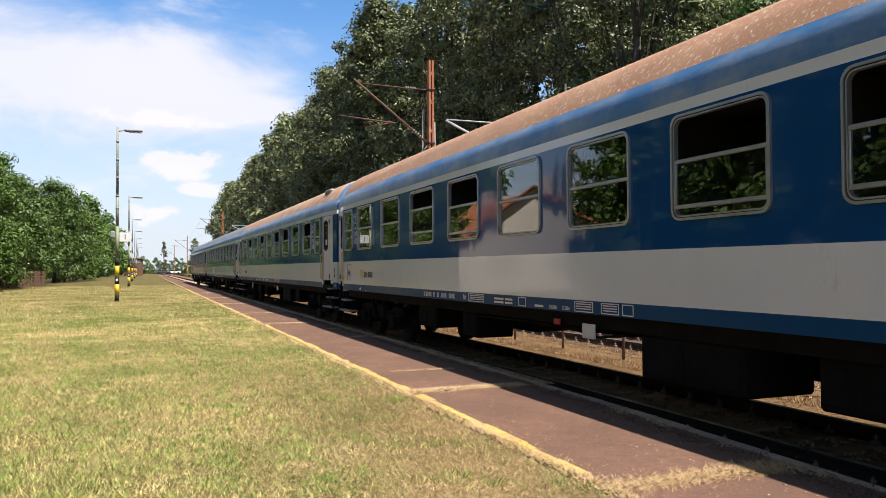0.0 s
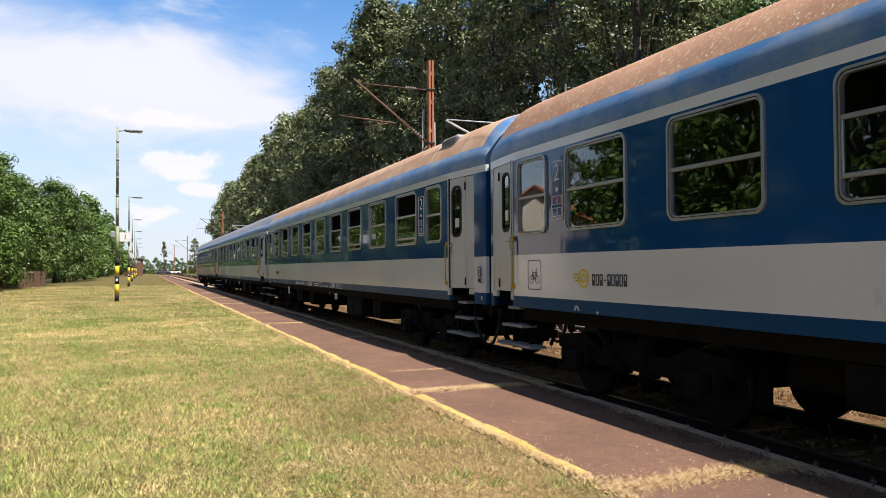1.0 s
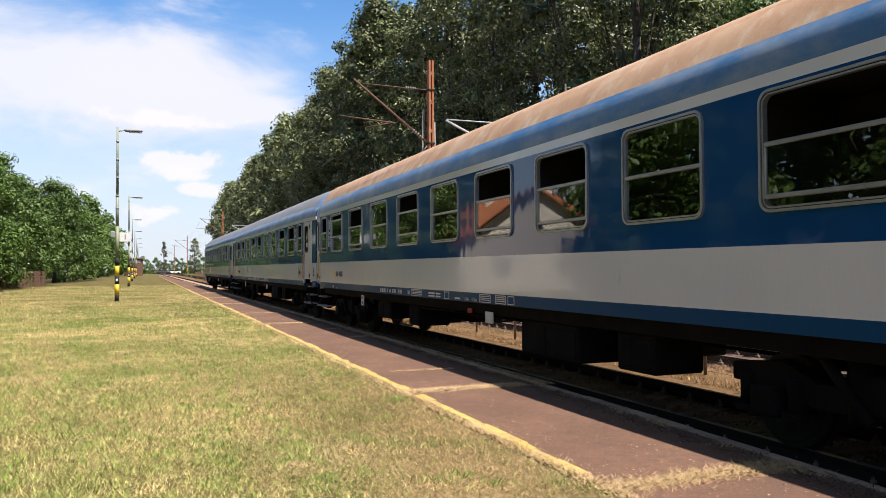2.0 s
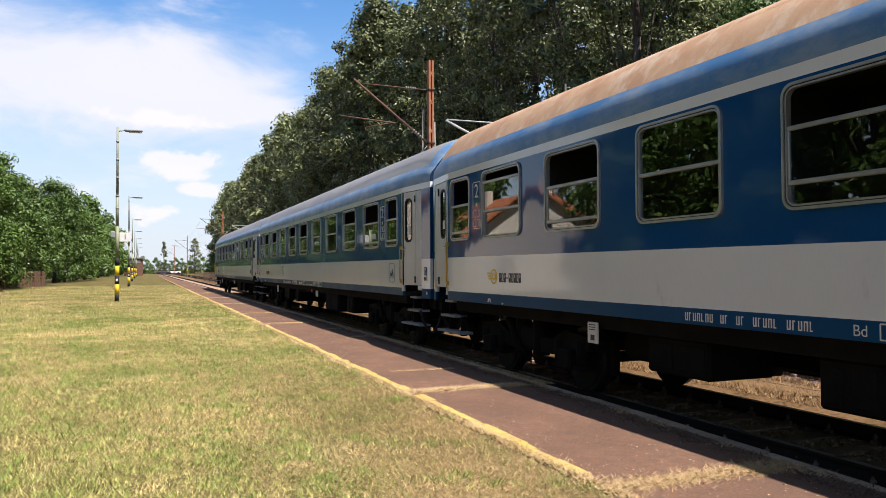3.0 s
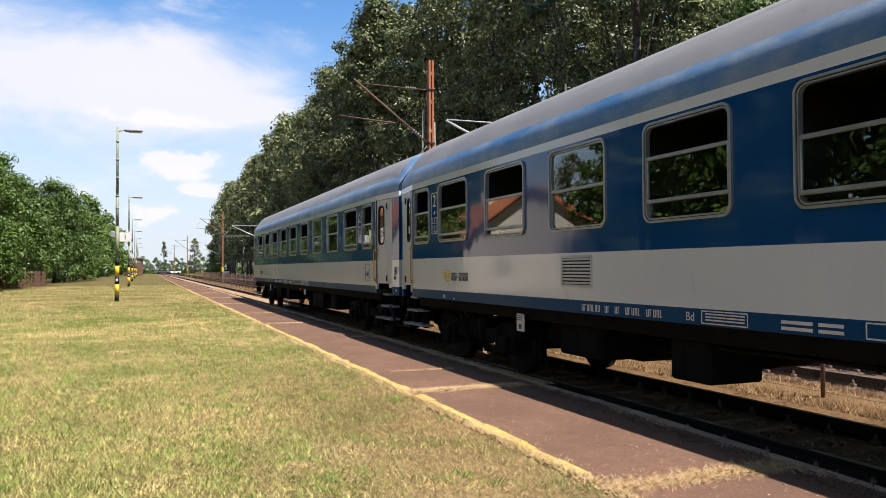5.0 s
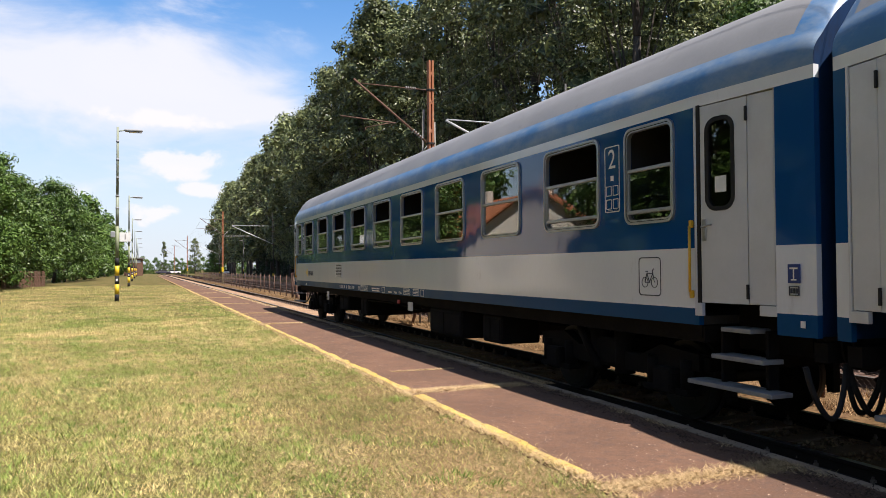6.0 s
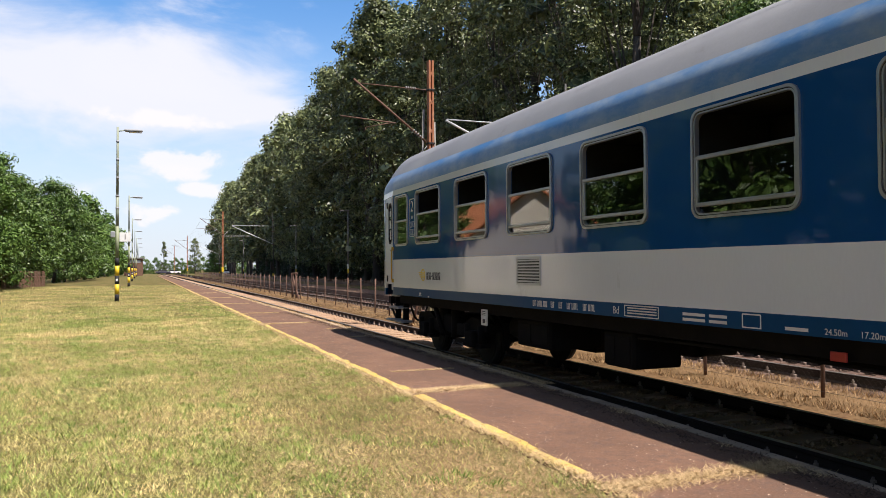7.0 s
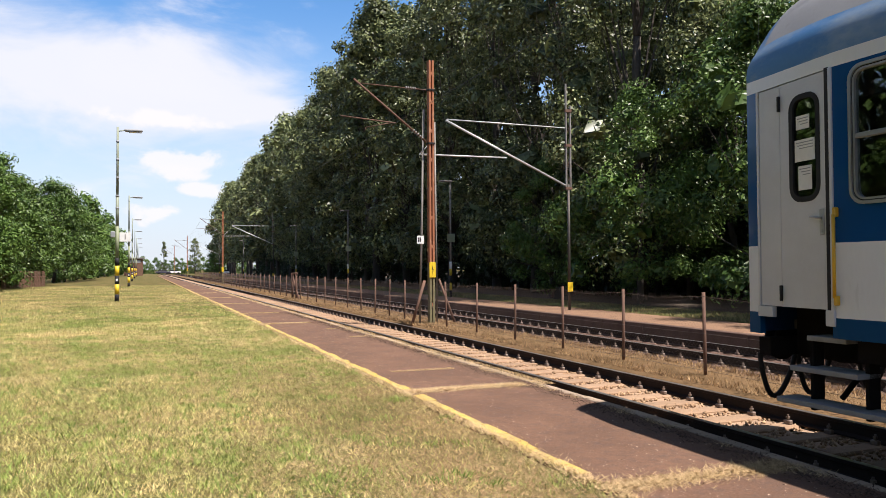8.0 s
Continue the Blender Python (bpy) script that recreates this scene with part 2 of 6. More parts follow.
DRY_GROUND = ground_material("dry_strip", (0.12, 0.075, 0.036), (0.19, 0.118, 0.06), (0.11, 0.06, 0.038), patch=0.7)
DRY_STRAW = material("brown_straw", (0.40, 0.26, 0.125), (0.22, 0.135, 0.062), size=0.6, rough=0.9, rand=0.6, island=True)
BLADE = material("grass_blade", (0.23, 0.275, 0.06), (0.62, 0.48, 0.21), size=3.0, edge=(0.40, 0.62), rough=0.8, c=(0.66, 0.50, 0.24), c_size=0.5, c_at=(0.50, 0.72), rand=0.75, island=True)
STRAW = material("straw_blade", (0.60, 0.44, 0.24), (0.42, 0.29, 0.14), size=0.8, rough=0.85, rand=0.5, island=True)
GALV = material("galvanised_post", (0.27, 0.30, 0.18), (0.20, 0.23, 0.14), size=0.6, rough=0.65, metal=0.05, fine=0.1)
POLE_GREY = material("weathered_pole_grey", (0.26, 0.29, 0.22), (0.19, 0.215, 0.16), size=0.5, rough=0.6, metal=0.1, fine=0.12)
LAMP_HEAD = material("lamp_housing", (0.22, 0.23, 0.24), (0.28, 0.29, 0.30), size=0.3, rough=0.5)
RUST_MAST = material("rusty_mast", (0.36, 0.13, 0.055), (0.26, 0.10, 0.05), size=0.35, rough=0.85, c=(0.45, 0.24, 0.13), c_size=0.12, c_at=(0.55, 0.7), fine=0.25, stretch=(1, 1, 0.3))
MOSSY = material("lichen_mast_foot", (0.19, 0.17, 0.08), (0.13, 0.11, 0.06), size=0.3, rough=0.9, fine=0.2)
MAST_GREY = material("grey_mast", (0.26, 0.25, 0.23), (0.18, 0.16, 0.14), size=0.4, rough=0.7, metal=0.2)
ARM_WHITE = material("cantilever_tube", (0.62, 0.62, 0.60), (0.5, 0.5, 0.48), size=0.5, rough=0.4, metal=0.2)
WIRE = material("contact_wire", (0.05, 0.045, 0.04), (0.07, 0.06, 0.05), size=0.5, rough=0.5, metal=0.5)
LINK = material("chain_link_wire", (0.09, 0.065, 0.05), (0.13, 0.09, 0.07), size=0.4, rough=0.8)
FENCE_RUST = material("rusty_fence", (0.15, 0.078, 0.05), (0.10, 0.055, 0.038), size=0.3, rough=0.85, fine=0.2)
BARK = material("bark", (0.045, 0.036, 0.028), (0.075, 0.06, 0.048), size=0.2, rough=0.95, bump=0.02, fine=0.3, stretch=(1, 1, 0.25))
LEAF = leaf_material("oak_leaf", (0.016, 0.030, 0.009), (0.235, 0.265, 0.105), 0.09)
LEAF_HEDGE = leaf_material("hedge_leaf", (0.045, 0.095, 0.016), (0.13, 0.21, 0.045), 0.2)
# undergrowth leaf colours carry the shade under the oaks
LEAF_SHADED = leaf_material("shaded_undergrowth_leaf", (0.011, 0.022, 0.006), (0.030, 0.052, 0.014), 0.12)
LEAF_LIGHT = leaf_material("robinia_leaf", (0.032, 0.072, 0.013), (0.125, 0.20, 0.045), 0.2)
WALL_CREAM = material("cream_render", (0.80, 0.73, 0.62), (0.74, 0.66, 0.55), size=1.0, rough=0.9, fine=0.06)
ROOF_TILE = material("orange_tile", (0.42, 0.15, 0.06), (0.34, 0.115, 0.05), size=0.8, rough=0.85, fine=0.15)
SHED_WOOD = material("weathered_boards", (0.17, 0.09, 0.055), (0.12, 0.065, 0.045), size=0.5, rough=0.9, fine=0.25)


# ---------------------------------------------------------------- mesh helpers
def box(bm, x0, x1, y0, y1, z0, z1, bevel=0.0):
    vs = [bm.verts.new((x, y, z)) for x in (x0, x1) for y in (y0, y1) for z in (z0, z1)]
    fs = []
    for f in ((0, 1, 3, 2), (4, 6, 7, 5), (0, 4, 5, 1), (2, 3, 7, 6), (0, 2, 6, 4), (1, 5, 7, 3)):
        fs.append(bm.faces.new([vs[i] for i in f]))
    if bevel:
        edges = list({e for f in fs for e in f.edges})
        bmesh.ops.bevel(bm, geom=edges, offset=bevel, segments=1, affect="EDGES")
    return bm


def rod(bm, a, b, r0, r1=None, n=8):
    """A round bar from a to b, capped."""
    a, b = Vector(a), Vector(b)
    r1 = r0 if r1 is None else r1
    up = (b - a).normalized()
    s = up.orthogonal().normalized()
    t = up.cross(s)
    rings = []
    for p, r in ((a, r0), (b, r1)):
        rings.append([bm.verts.new(p + r * (math.cos(k * math.tau / n) * s + math.sin(k * math.tau / n) * t)) for k in range(n)])
    for k in range(n):
        bm.faces.new((rings[0][k], rings[0][(k + 1) % n], rings[1][(k + 1) % n], rings[1][k])).smooth = n > 6
    bm.faces.new(rings[0][::-1])
    bm.faces.new(rings[1])
    return bm


def tube(bm, pts, r, n=6):
    """One bent bar through the points."""
    pts = [Vector(p) for p in pts]
    rings = []
    side = None
    for k, p in enumerate(pts):
        d = (pts[min(k + 1, len(pts) - 1)] - pts[max(k - 1, 0)]).normalized()
        side = d.orthogonal().normalized() if side is None else (side - d * side.dot(d)).normalized()
        up = d.cross(side)
        rings.append([bm.verts.new(p + r * (math.cos(q * math.tau / n) * side + math.sin(q * math.tau / n) * up)) for q in range(n)])
    for a, c in zip(rings, rings[1:]):
        for q in range(n):
            bm.faces.new((a[q], a[(q + 1) % n], c[(q + 1) % n], c[q])).smooth = True
    bm.faces.new(rings[0][::-1])
    bm.faces.new(rings[-1])
    return bm


def rounded(y0, y1, z0, z1, r, n=5):
    """Points of a rounded rectangle in the y, z plane."""
    out = []
    for cy, cz, s in ((y1 - r, z1 - r, 0), (y0 + r, z1 - r, 1), (y0 + r, z0 + r, 2), (y1 - r, z0 + r, 3)):
        for k in range(n + 1):
            a = (s + k / n) * math.pi / 2
            out.append((cy + r * math.cos(a), cz + r * math.sin(a)))
    return out


def ring_plate(bm, outer, inner, x0, x1):
    """A frame between two outlines with equal numbers of points, from x0 to x1 thick."""
    n = len(outer)
    v = [[bm.verts.new((x, y, z)) for y, z in o] for x in (x0, x1) for o in (outer, inner)]
    a0, b0, a1, b1 = v
    for i in range(n):
        j = (i + 1) % n
        for q in ((a0[i], a0[j], b0[j], b0[i]), (a1[j], a1[i], b1[i], b1[j]), (a0[j], a0[i], a1[i], a1[j]), (b0[i], b0[j], b1[j], b1[i])):
            bm.faces.new(q)
    return bm


def plate(bm, outline, x0, x1):
    """A flat plate with the given y, z outline, from x0 to x1 thick."""
    a = [bm.verts.new((x0, y, z)) for y, z in outline]
    b = [bm.verts.new((x1, y, z)) for y, z in outline]
    bm.faces.new(a)
    bm.faces.new(b[::-1])
    n = len(a)
    for i in range(n):
        bm.faces.new((a[(i + 1) % n], a[i], b[i], b[(i + 1) % n]))
    return bm


def done(name, bm, mat):
    bmesh.ops.recalc_face_normals(bm, faces=bm.faces[:])
    me = bpy.data.meshes.new(name)
    bm.to_mesh(me)
    bm.free()
    me.materials.append(mat)
    return me


def part(name, bm, mat, parent, label=""):
    me = bm if isinstance(bm, bpy.types.Mesh) else done(name, bm, mat)
    ob = new(name, me)
    ob.parent = parent
    return tagged(ob, label)


def thing(name, label, category, at=(0, 0, 0), group="", kind="", turn=0.0):
    ob = new(name)
    ob.empty_display_size = 0.3
    ob.matrix_basis = pose(*at, 0, 0, turn)
    return tagged(ob, label, category, group, kind)


def solid(name, bm, mat, label, category="", kind="", group=""):
    return tagged(new(name, done(name, bm, mat)), label, category, group, kind)


def soup(name, verts, tris, mat):
    """A mesh from arrays of points and triangles."""
    me = bpy.data.meshes.new(name)
    verts, tris = np.asarray(verts, np.float32), np.asarray(tris, np.int32)
    me.vertices.add(len(verts))
    me.vertices.foreach_set("co", verts.ravel())
    me.loops.add(tris.size)
    me.loops.foreach_set("vertex_index", tris.ravel())
    me.polygons.add(len(tris))
    me.polygons.foreach_set("loop_start", np.arange(0, tris.size, 3, dtype=np.int32))
    me.polygons.foreach_set("loop_total", np.full(len(tris), 3, np.int32))
    me.update(calc_edges=True)
    me.materials.append(mat)
    return me


def writing(name, body, size, mat, parent, y, z, x, label="", flat=False):
    """Built-in font lettering on the coach side that faces the platform; reads towards -y."""
    cu = bpy.data.curves.new(name, "FONT")
    cu.body, cu.size, cu.extrude, cu.align_x, cu.align_y = body, size, 0.001, "CENTER", "CENTER"
    tmp = bpy.data.objects.new(name, cu)
    scene.collection.objects.link(tmp)
    me = bpy.data.meshes.new_from_object(tmp.evaluated_get(bpy.context.evaluated_depsgraph_get()))
    bpy.data.objects.remove(tmp)
    me.transform(Matrix(((0, 0, -1, x), (-1, 0, 0, y), (0, 1, 0, z), (0, 0, 0, 1))) if not flat else
                 Matrix(((1, 0, 0, x), (0, 0, -1, y), (0, 1, 0, z), (0, 0, 0, 1))))
    me.materials.clear()
    me.materials.append(mat)
    return part(name, me, mat, parent, label)


# ---------------------------------------------------------------- ground, platform, tracks
def sweep(profile, ys):
    bm = bmesh.new()
    rows = [[bm.verts.new((x, y, z)) for x, z in profile] for y in ys]
    for r0, r1 in zip(rows, rows[1:]):
        for i in range(len(profile) - 1):
            bm.faces.new((r0[i], r0[i + 1], r1[i + 1], r1[i]))
    return bm


LONG = [-400, -120, -40, -10, 0, 10, 20, 30, 45, 60, 80, 110, 150, 200, 300, 600, 2500]
solid("ground", sweep([(-2500, 0.3), (-200, 0.2), (-30, GROUND), (2.95, GROUND), (3.05, 0.12), (4.55, 0.1), (4.6, -0.45), (5.2, -0.4), (8.0, -0.3), (8.3, -0.1),
                       (9.3, -0.08), (9.8, -0.3), (13.0, -0.4), (13.3, 0.02), (15.6, 0.1), (15.9, 0.17), (40, 0.4), (300, 0.6), (2500, 0.8)], LONG), GRASS_GROUND,
      "patchy mown lawn with sun-burnt straw patches", "ground", "structure")
solid("median", sweep([(8.02, -0.16), (8.25, -0.06), (8.6, -0.02), (9.2, -0.03), (9.75, -0.18)], LONG[1:-1]), DRY_GROUND,
      "strip of dry grass between the two tracks", "ground", "structure")

# strip over the lawn sheet, coloured dark to stand for the wood's shade
solid("forest_floor", sweep([(18.6, 0.19), (18.9, 0.235), (40, 0.42), (90, 0.47)], LONG[1:-2]), material("shaded_leaf_litter", (0.040, 0.028, 0.018), (0.062, 0.045, 0.027), size=0.8, rough=0.95, fine=0.4, bump=0.02),
      "leaf litter on the floor of the wood, shade put into its colour", "ground", "structure")

# platform: asphalt sheets between joints overgrown with straw
platform = thing("platform", "worn reddish-brown asphalt railway platform beside the track", "platform", kind="structure")
JOINTS = [-60, -20, 4.62, 9.15, 22.0, 27.5, 35.5, 43, 52, 62, 75, 90, 110, 140, 200]


def sway(y):
    """The old platform edge bellies out towards the lawn end."""
    return -0.24 * math.exp(-max(y - 3.0, 0.0) / 3.0) + 0.015 * math.sin(y * 0.9)


for y0, y1 in zip(JOINTS, JOINTS[1:]):
    bm = bmesh.new()
    n = max(2, int((y1 - y0) / 0.8)) if y1 < 80 and y0 > 0 else 2
    ys = [y0 + 0.04 + (y1 - y0 - 0.08) * k / n for k in range(n + 1)]
    rows = [[bm.verts.new((x, y, z)) for x, z in ((3.1, 0.0), (3.1, PLAT), (4.0, PLAT + 0.004), (4.915 + sway(y), PLAT), (4.915 + sway(y), 0.0))] for y in ys]
    for r0, r1 in zip(rows, rows[1:]):
        for q in range(4):
            bm.faces.new((r0[q], r0[q + 1], r1[q + 1], r1[q]))
    bm.faces.new(rows[0])
    bm.faces.new(rows[-1][::-1])
    part("asphalt_sheet", bm, ASPHALT, platform)
edge_len = 1.0
slab = done("edge_slab", box(bmesh.new(), 4.92, 5.06, 0.006, edge_len - 0.006, -0.12, PLAT + 0.004, 0.012), CONCRETE)
for k in range(-20, 110):
    ob = part("edge_slab", slab, CONCRETE, platform)
    ya, yb = sway(k), sway(k + 1)
    turn = -math.degrees(math.atan2(yb - ya, 1.0))
    m = Matrix.Translation((ya + 0.004 * math.sin(k * 2.1), k * edge_len, 0.006 * math.sin(k * 1.3)))
    ob.matrix_basis = m @ Matrix.Translation((4.92, 0, 0)) @ pose(0, 0, 0, 0, 0, turn) @ Matrix.Translation((-4.92, 0, 0))
pr = np.random.RandomState(9)
pn = 5000
pp = np.stack([pr.uniform(3.2, 4.75, pn), 3.0 + 26 * pr.rand(pn) ** 1.4, np.full(pn, PLAT + 0.004)], 1)
pv = pp[:, None] + pr.uniform(-1, 1, (pn, 3, 3)) * np.array([0.012, 0.012, 0.004])
tagged(new("platform_grit", soup("platform_grit", pv.reshape(-1, 3), np.arange(3 * pn).reshape(-1, 3), material("pale_grit", (0.30, 0.20, 0.14), (0.42, 0.31, 0.22), size=0.3, rough=0.9, rand=0.6, island=True))),
       "pale grit and crumbs strewn over the asphalt", "grit", kind="stuff")
solid("platform_wall", box(bmesh.new(), 4.7, 4.78, -60, 200, -0.5, -0.01), CONCRETE, "low concrete platform wall", "wall", "structure")
rng = random.Random(3)
yl = bmesh.new()
y = -12.0
while y < 180:
    step = rng.uniform(0.12, 0.5)
    if rng.random() < 0.94 and not any(abs(y + step / 2 - j) < 0.16 for j in JOINTS):
        w = rng.uniform(0.04, 0.07)
        box(yl, 3.12 + rng.uniform(-0.015, 0.02) + 0.6 * sway(y), 3.12 + 2 * w + 0.6 * sway(y), y, y + step * 0.97, PLAT, PLAT + 0.005)
    y += step
solid("yellow_line", yl, material("worn_line_yellow", (0.56, 0.40, 0.07), (0.38, 0.28, 0.10), size=0.18, rough=0.8, fine=0.3),
      "worn yellow safety line along the platform", "line", "structure")

far_plat = thing("far_platform", "low tan paved platform across the tracks", "platform", kind="structure")
part("paving_sheet", box(bmesh.new(), 13.37, 15.7, -60, 150, -0.1, 0.168, 0.01), PAVING, far_plat)
# far edge slabs take the dark sleeper colour to paint their shaded track face
fs = done("edge_slab", box(bmesh.new(), 13.1, 13.36, 0.006, 1.994, -0.3, 0.176, 0.012), SLEEPER_AND_SLAB_SHADE)
for k in range(-5, 60):
    part("edge_slab", fs, PAVING, far_plat).location = (0, 2.0 * k, 0)


def track(name, xc, y0, y1, label, SLEEPER, BALLAST):
    bed = thing(name, label, "railway track", kind="structure")
    prof = [(-0.075, -0.172), (-0.075, -0.155), (-0.012, -0.135), (-0.010, -0.045), (-0.036, -0.035), (-0.036, -0.004), (0.036, -0.004), (0.036, -0.035), (0.010, -0.045),
            (0.012, -0.135), (0.075, -0.155), (0.075, -0.172)]
    for side in (-1, 1):
        bm = bmesh.new()
        ends = [[bm.verts.new((xc + side * 0.754 + px, yy, pz)) for px, pz in prof] for yy in (y0, y1)]
        for i in range(len(prof)):
            j = (i + 1) % len(prof)
            bm.faces.new((ends[0][i], ends[0][j], ends[1][j], ends[1][i]))
        bm.faces.new(ends[0])
        bm.faces.new(ends[1][::-1])
        r = part("rail", bm, RAIL, bed)
        part("rail_head", box(bmesh.new(), xc + side * 0.754 - 0.034, xc + side * 0.754 + 0.034, y0, y1, -0.0045, 0.0), RAIL_TOP, r, "polished running surface")
    part("ballast_bed", sweep([(xc - 1.75, -0.42), (xc - 1.3, -0.225), (xc - 0.75, -0.2), (xc, -0.215), (xc + 0.75, -0.2), (xc + 1.3, -0.22), (xc + 1.7, -0.35)], [y0, 0, 30, 80, y1]), BALLAST, bed)
    sl = bmesh.new()
    box(sl, -1.2, 1.2, -0.13, 0.13, -0.33, -0.172, 0.02)
    sl_me = done("sleeper", sl, SLEEPER)
    fb = bmesh.new()
    for bx in (-0.13, 0.13):
        box(fb, bx - 0.03, bx + 0.03, -0.05, 0.05, -0.172, -0.12, 0.008)
        rod(fb, (bx, 0, -0.13), (bx, 0, -0.055), 0.017, 0.014, 6)
        rod(fb, (bx, 0, -0.1), (bx, 0, -0.08), 0.028, 0.028, 6)
    fb_me = done("fastening", fb, BOLT)
    yy = -6.0
    while yy < 84:
        s = part("sleeper", sl_me, SLEEPER, bed)
        s.location = (xc, yy, 0)
        if 2 < yy < 55:
            for side in (-1, 1):
                part("fastening", fb_me, BOLT, s).location = (side * 0.754, 0, 0)
        yy += 0.6
    return bed


track("near_track", XC, -130, 320, "near railway track with concrete sleepers in tan ballast", SLEEPER, BALLAST)
track("second_track", XC2, -130, 320, "second railway track with dark rails", SLEEPER_AND_SLAB_SHADE, OLD_BALLAST)


def scatter_stones(name, xs, ys, count, z, size, seed, label, mat):
    r = np.random.RandomState(seed)
    base = np.array([(1, 0, 0), (-1, 0, 0), (0, 1, 0), (0, -1, 0), (0, 0, 1), (0, 0, -1)], float)
    tri = np.array([(0, 2, 4), (2, 1, 4), (1, 3, 4), (3, 0, 4), (2, 0, 5), (1, 2, 5), (3, 1, 5), (0, 3, 5)])
    c = np.stack([r.uniform(*xs, count), ys[0] + (ys[1] - ys[0]) * r.rand(count) ** 1.6, np.full(count, z) + r.uniform(-0.01, 0.01, count)], 1)
    s = r.uniform(0.5, 1.0, (count, 1, 3)) * size * r.uniform(0.6, 1.3, (count, 1, 1))
    v = base[None] * s + r.uniform(-0.3, 0.3, (count, 6, 3)) * size + c[:, None]
    f = tri[None] + 6 * np.arange(count)[:, None, None]
    return tagged(new(name, soup(name, v.reshape(-1, 3), f.reshape(-1, 3), mat)), label, "ballast", kind="stuff")


scatter_stones("ballast_stones", (XC - 1.55, XC + 1.45), (2, 60), 20000, -0.197, 0.036, 1, "loose tan ballast stones between the sleepers", STONE)
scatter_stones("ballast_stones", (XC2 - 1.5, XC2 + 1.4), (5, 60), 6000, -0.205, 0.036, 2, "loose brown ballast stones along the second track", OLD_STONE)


def blades(name, pts, height, width, mat, seed, label, lean=0.5):
    r = np.random.RandomState(seed)
    n = len(pts)
    a = r.uniform(0, math.tau, n)
    h = height * r.uniform(0.5, 1.3, n)
    w = width * r.uniform(0.7, 1.3, n)
    d = np.stack([np.cos(a), np.sin(a), np.zeros(n)], 1)
    b = r.uniform(0, math.tau, n)
    tip = pts + np.stack([np.cos(b) * h * lean, np.sin(b) * h * lean, h], 1)
    v = np.stack([pts - d * w[:, None], pts + d * w[:, None], tip], 1).reshape(-1, 3)
    return tagged(new(name, soup(name, v, np.arange(3 * n).reshape(-1, 3), mat)), label, "grass", kind="stuff")


gr = np.random.RandomState(5)


def lawn_points(n, y0, y1, power, x_lo, x_hi, z):
    yy = y0 + (y1 - y0) * gr.rand(n) ** power
    lo = np.maximum(x_lo, -0.17 * yy - 0.6)
    xx = lo + (x_hi - lo) * gr.rand(n)
    return np.stack([xx, yy, np.full(n, z)], 1)


lawn = lawn_points(320000, 2.6, 26, 1.5, -9, 3.1, GROUND - 0.005)
bare = np.clip((lawn[:, 0] - 0.5) / 1.8, 0, 1) * np.clip((13 - lawn[:, 1]) / 6, 0, 1) * 0.7
lawn = lawn[gr.rand(len(lawn)) > bare]
blades("grass_lawn", lawn, 0.033, 0.0042, BLADE, 1, "short mown grass, green and straw yellow", lean=0.9)
blades("grass_lawn", lawn_points(90000, 20, 80, 1.3, -14, 3.1, GROUND - 0.005), 0.05, 0.012, BLADE, 2, "short mown grass, green and straw yellow")
n = 70000
round_about = np.stack([gr.uniform(-9, 3.08, n), gr.uniform(-7, 14, n), np.full(n, GROUND - 0.005)], 1)
round_about = round_about[(round_about[:, 1] < 2.6) | (round_about[:, 0] < -0.17 * round_about[:, 1] - 0.6)]
blades("grass_lawn", round_about, 0.05, 0.009, BLADE, 12, "short mown grass, green and straw yellow", lean=0.9)
lie = lawn_points(120000, 2.6, 22, 1.5, -8, 3.12, GROUND + 0.003)
lie = lie[np.sin(lie[:, 0] * 1.7 + 1.3 * np.sin(lie[:, 1] * 0.9)) + np.sin(lie[:, 1] * 1.15 + 0.8 * lie[:, 0]) + gr.normal(0, 0.6, len(lie)) > 0.1]
blades("straw_litter", lie, 0.012, 0.003, STRAW, 8, "dry mown clippings lying on the lawn", lean=4.0)
near = lawn_points(100000, 2.6, 14, 1.3, 0.6, 3.14, GROUND + 0.003)
near = near[gr.rand(len(near)) < (near[:, 0] - 0.4) / 2.2]
blades("straw_litter", near, 0.014, 0.003, DRY_STRAW, 9, "dry straw litter along the platform edge", lean=4.0)
tn = 2600
tc = lawn_points(tn, 2.8, 34, 1.3, -7, 3.0, GROUND - 0.005)
tuft = np.repeat(tc, 26, axis=0) + np.concatenate([gr.normal(0, 0.055, (tn * 26, 2)), np.zeros((tn * 26, 1))], 1)
tuft = tuft[(tuft[:, 0] < 3.08) & ((tuft[:, 0] < 1.4) | (tuft[:, 1] > 11) | (np.sin(tuft[:, 1] * 5 + tuft[:, 0] * 3) > 0.55))]
blades("grass_tufts", tuft, 0.055, 0.0045, material("green_tuft", (0.16, 0.26, 0.04), (0.26, 0.32, 0.07), size=0.6, rough=0.7, rand=0.5, island=True), 10, "greener tufts standing in the lawn", lean=0.7)
jp = []
for j in JOINTS:
    if 3 < j < 80:
        n = 5000 if j < 12 else 2800
        jp.append(np.stack([gr.uniform(3.1, 4.75 if j < 20 else 4.5, n), j + gr.normal(0, 0.09 if j < 12 else 0.07, n), np.full(n, PLAT + 0.002)], 1))
for j, n, xa, xb in ((11.0, 700, 3.5, 4.5), (17.0, 300, 4.4, 4.8), (19.5, 300, 4.4, 4.8)):
    jp.append(np.stack([gr.uniform(xa, xb, n), j + gr.normal(0, 0.02, n), np.full(n, PLAT + 0.002)], 1))
n = 26000
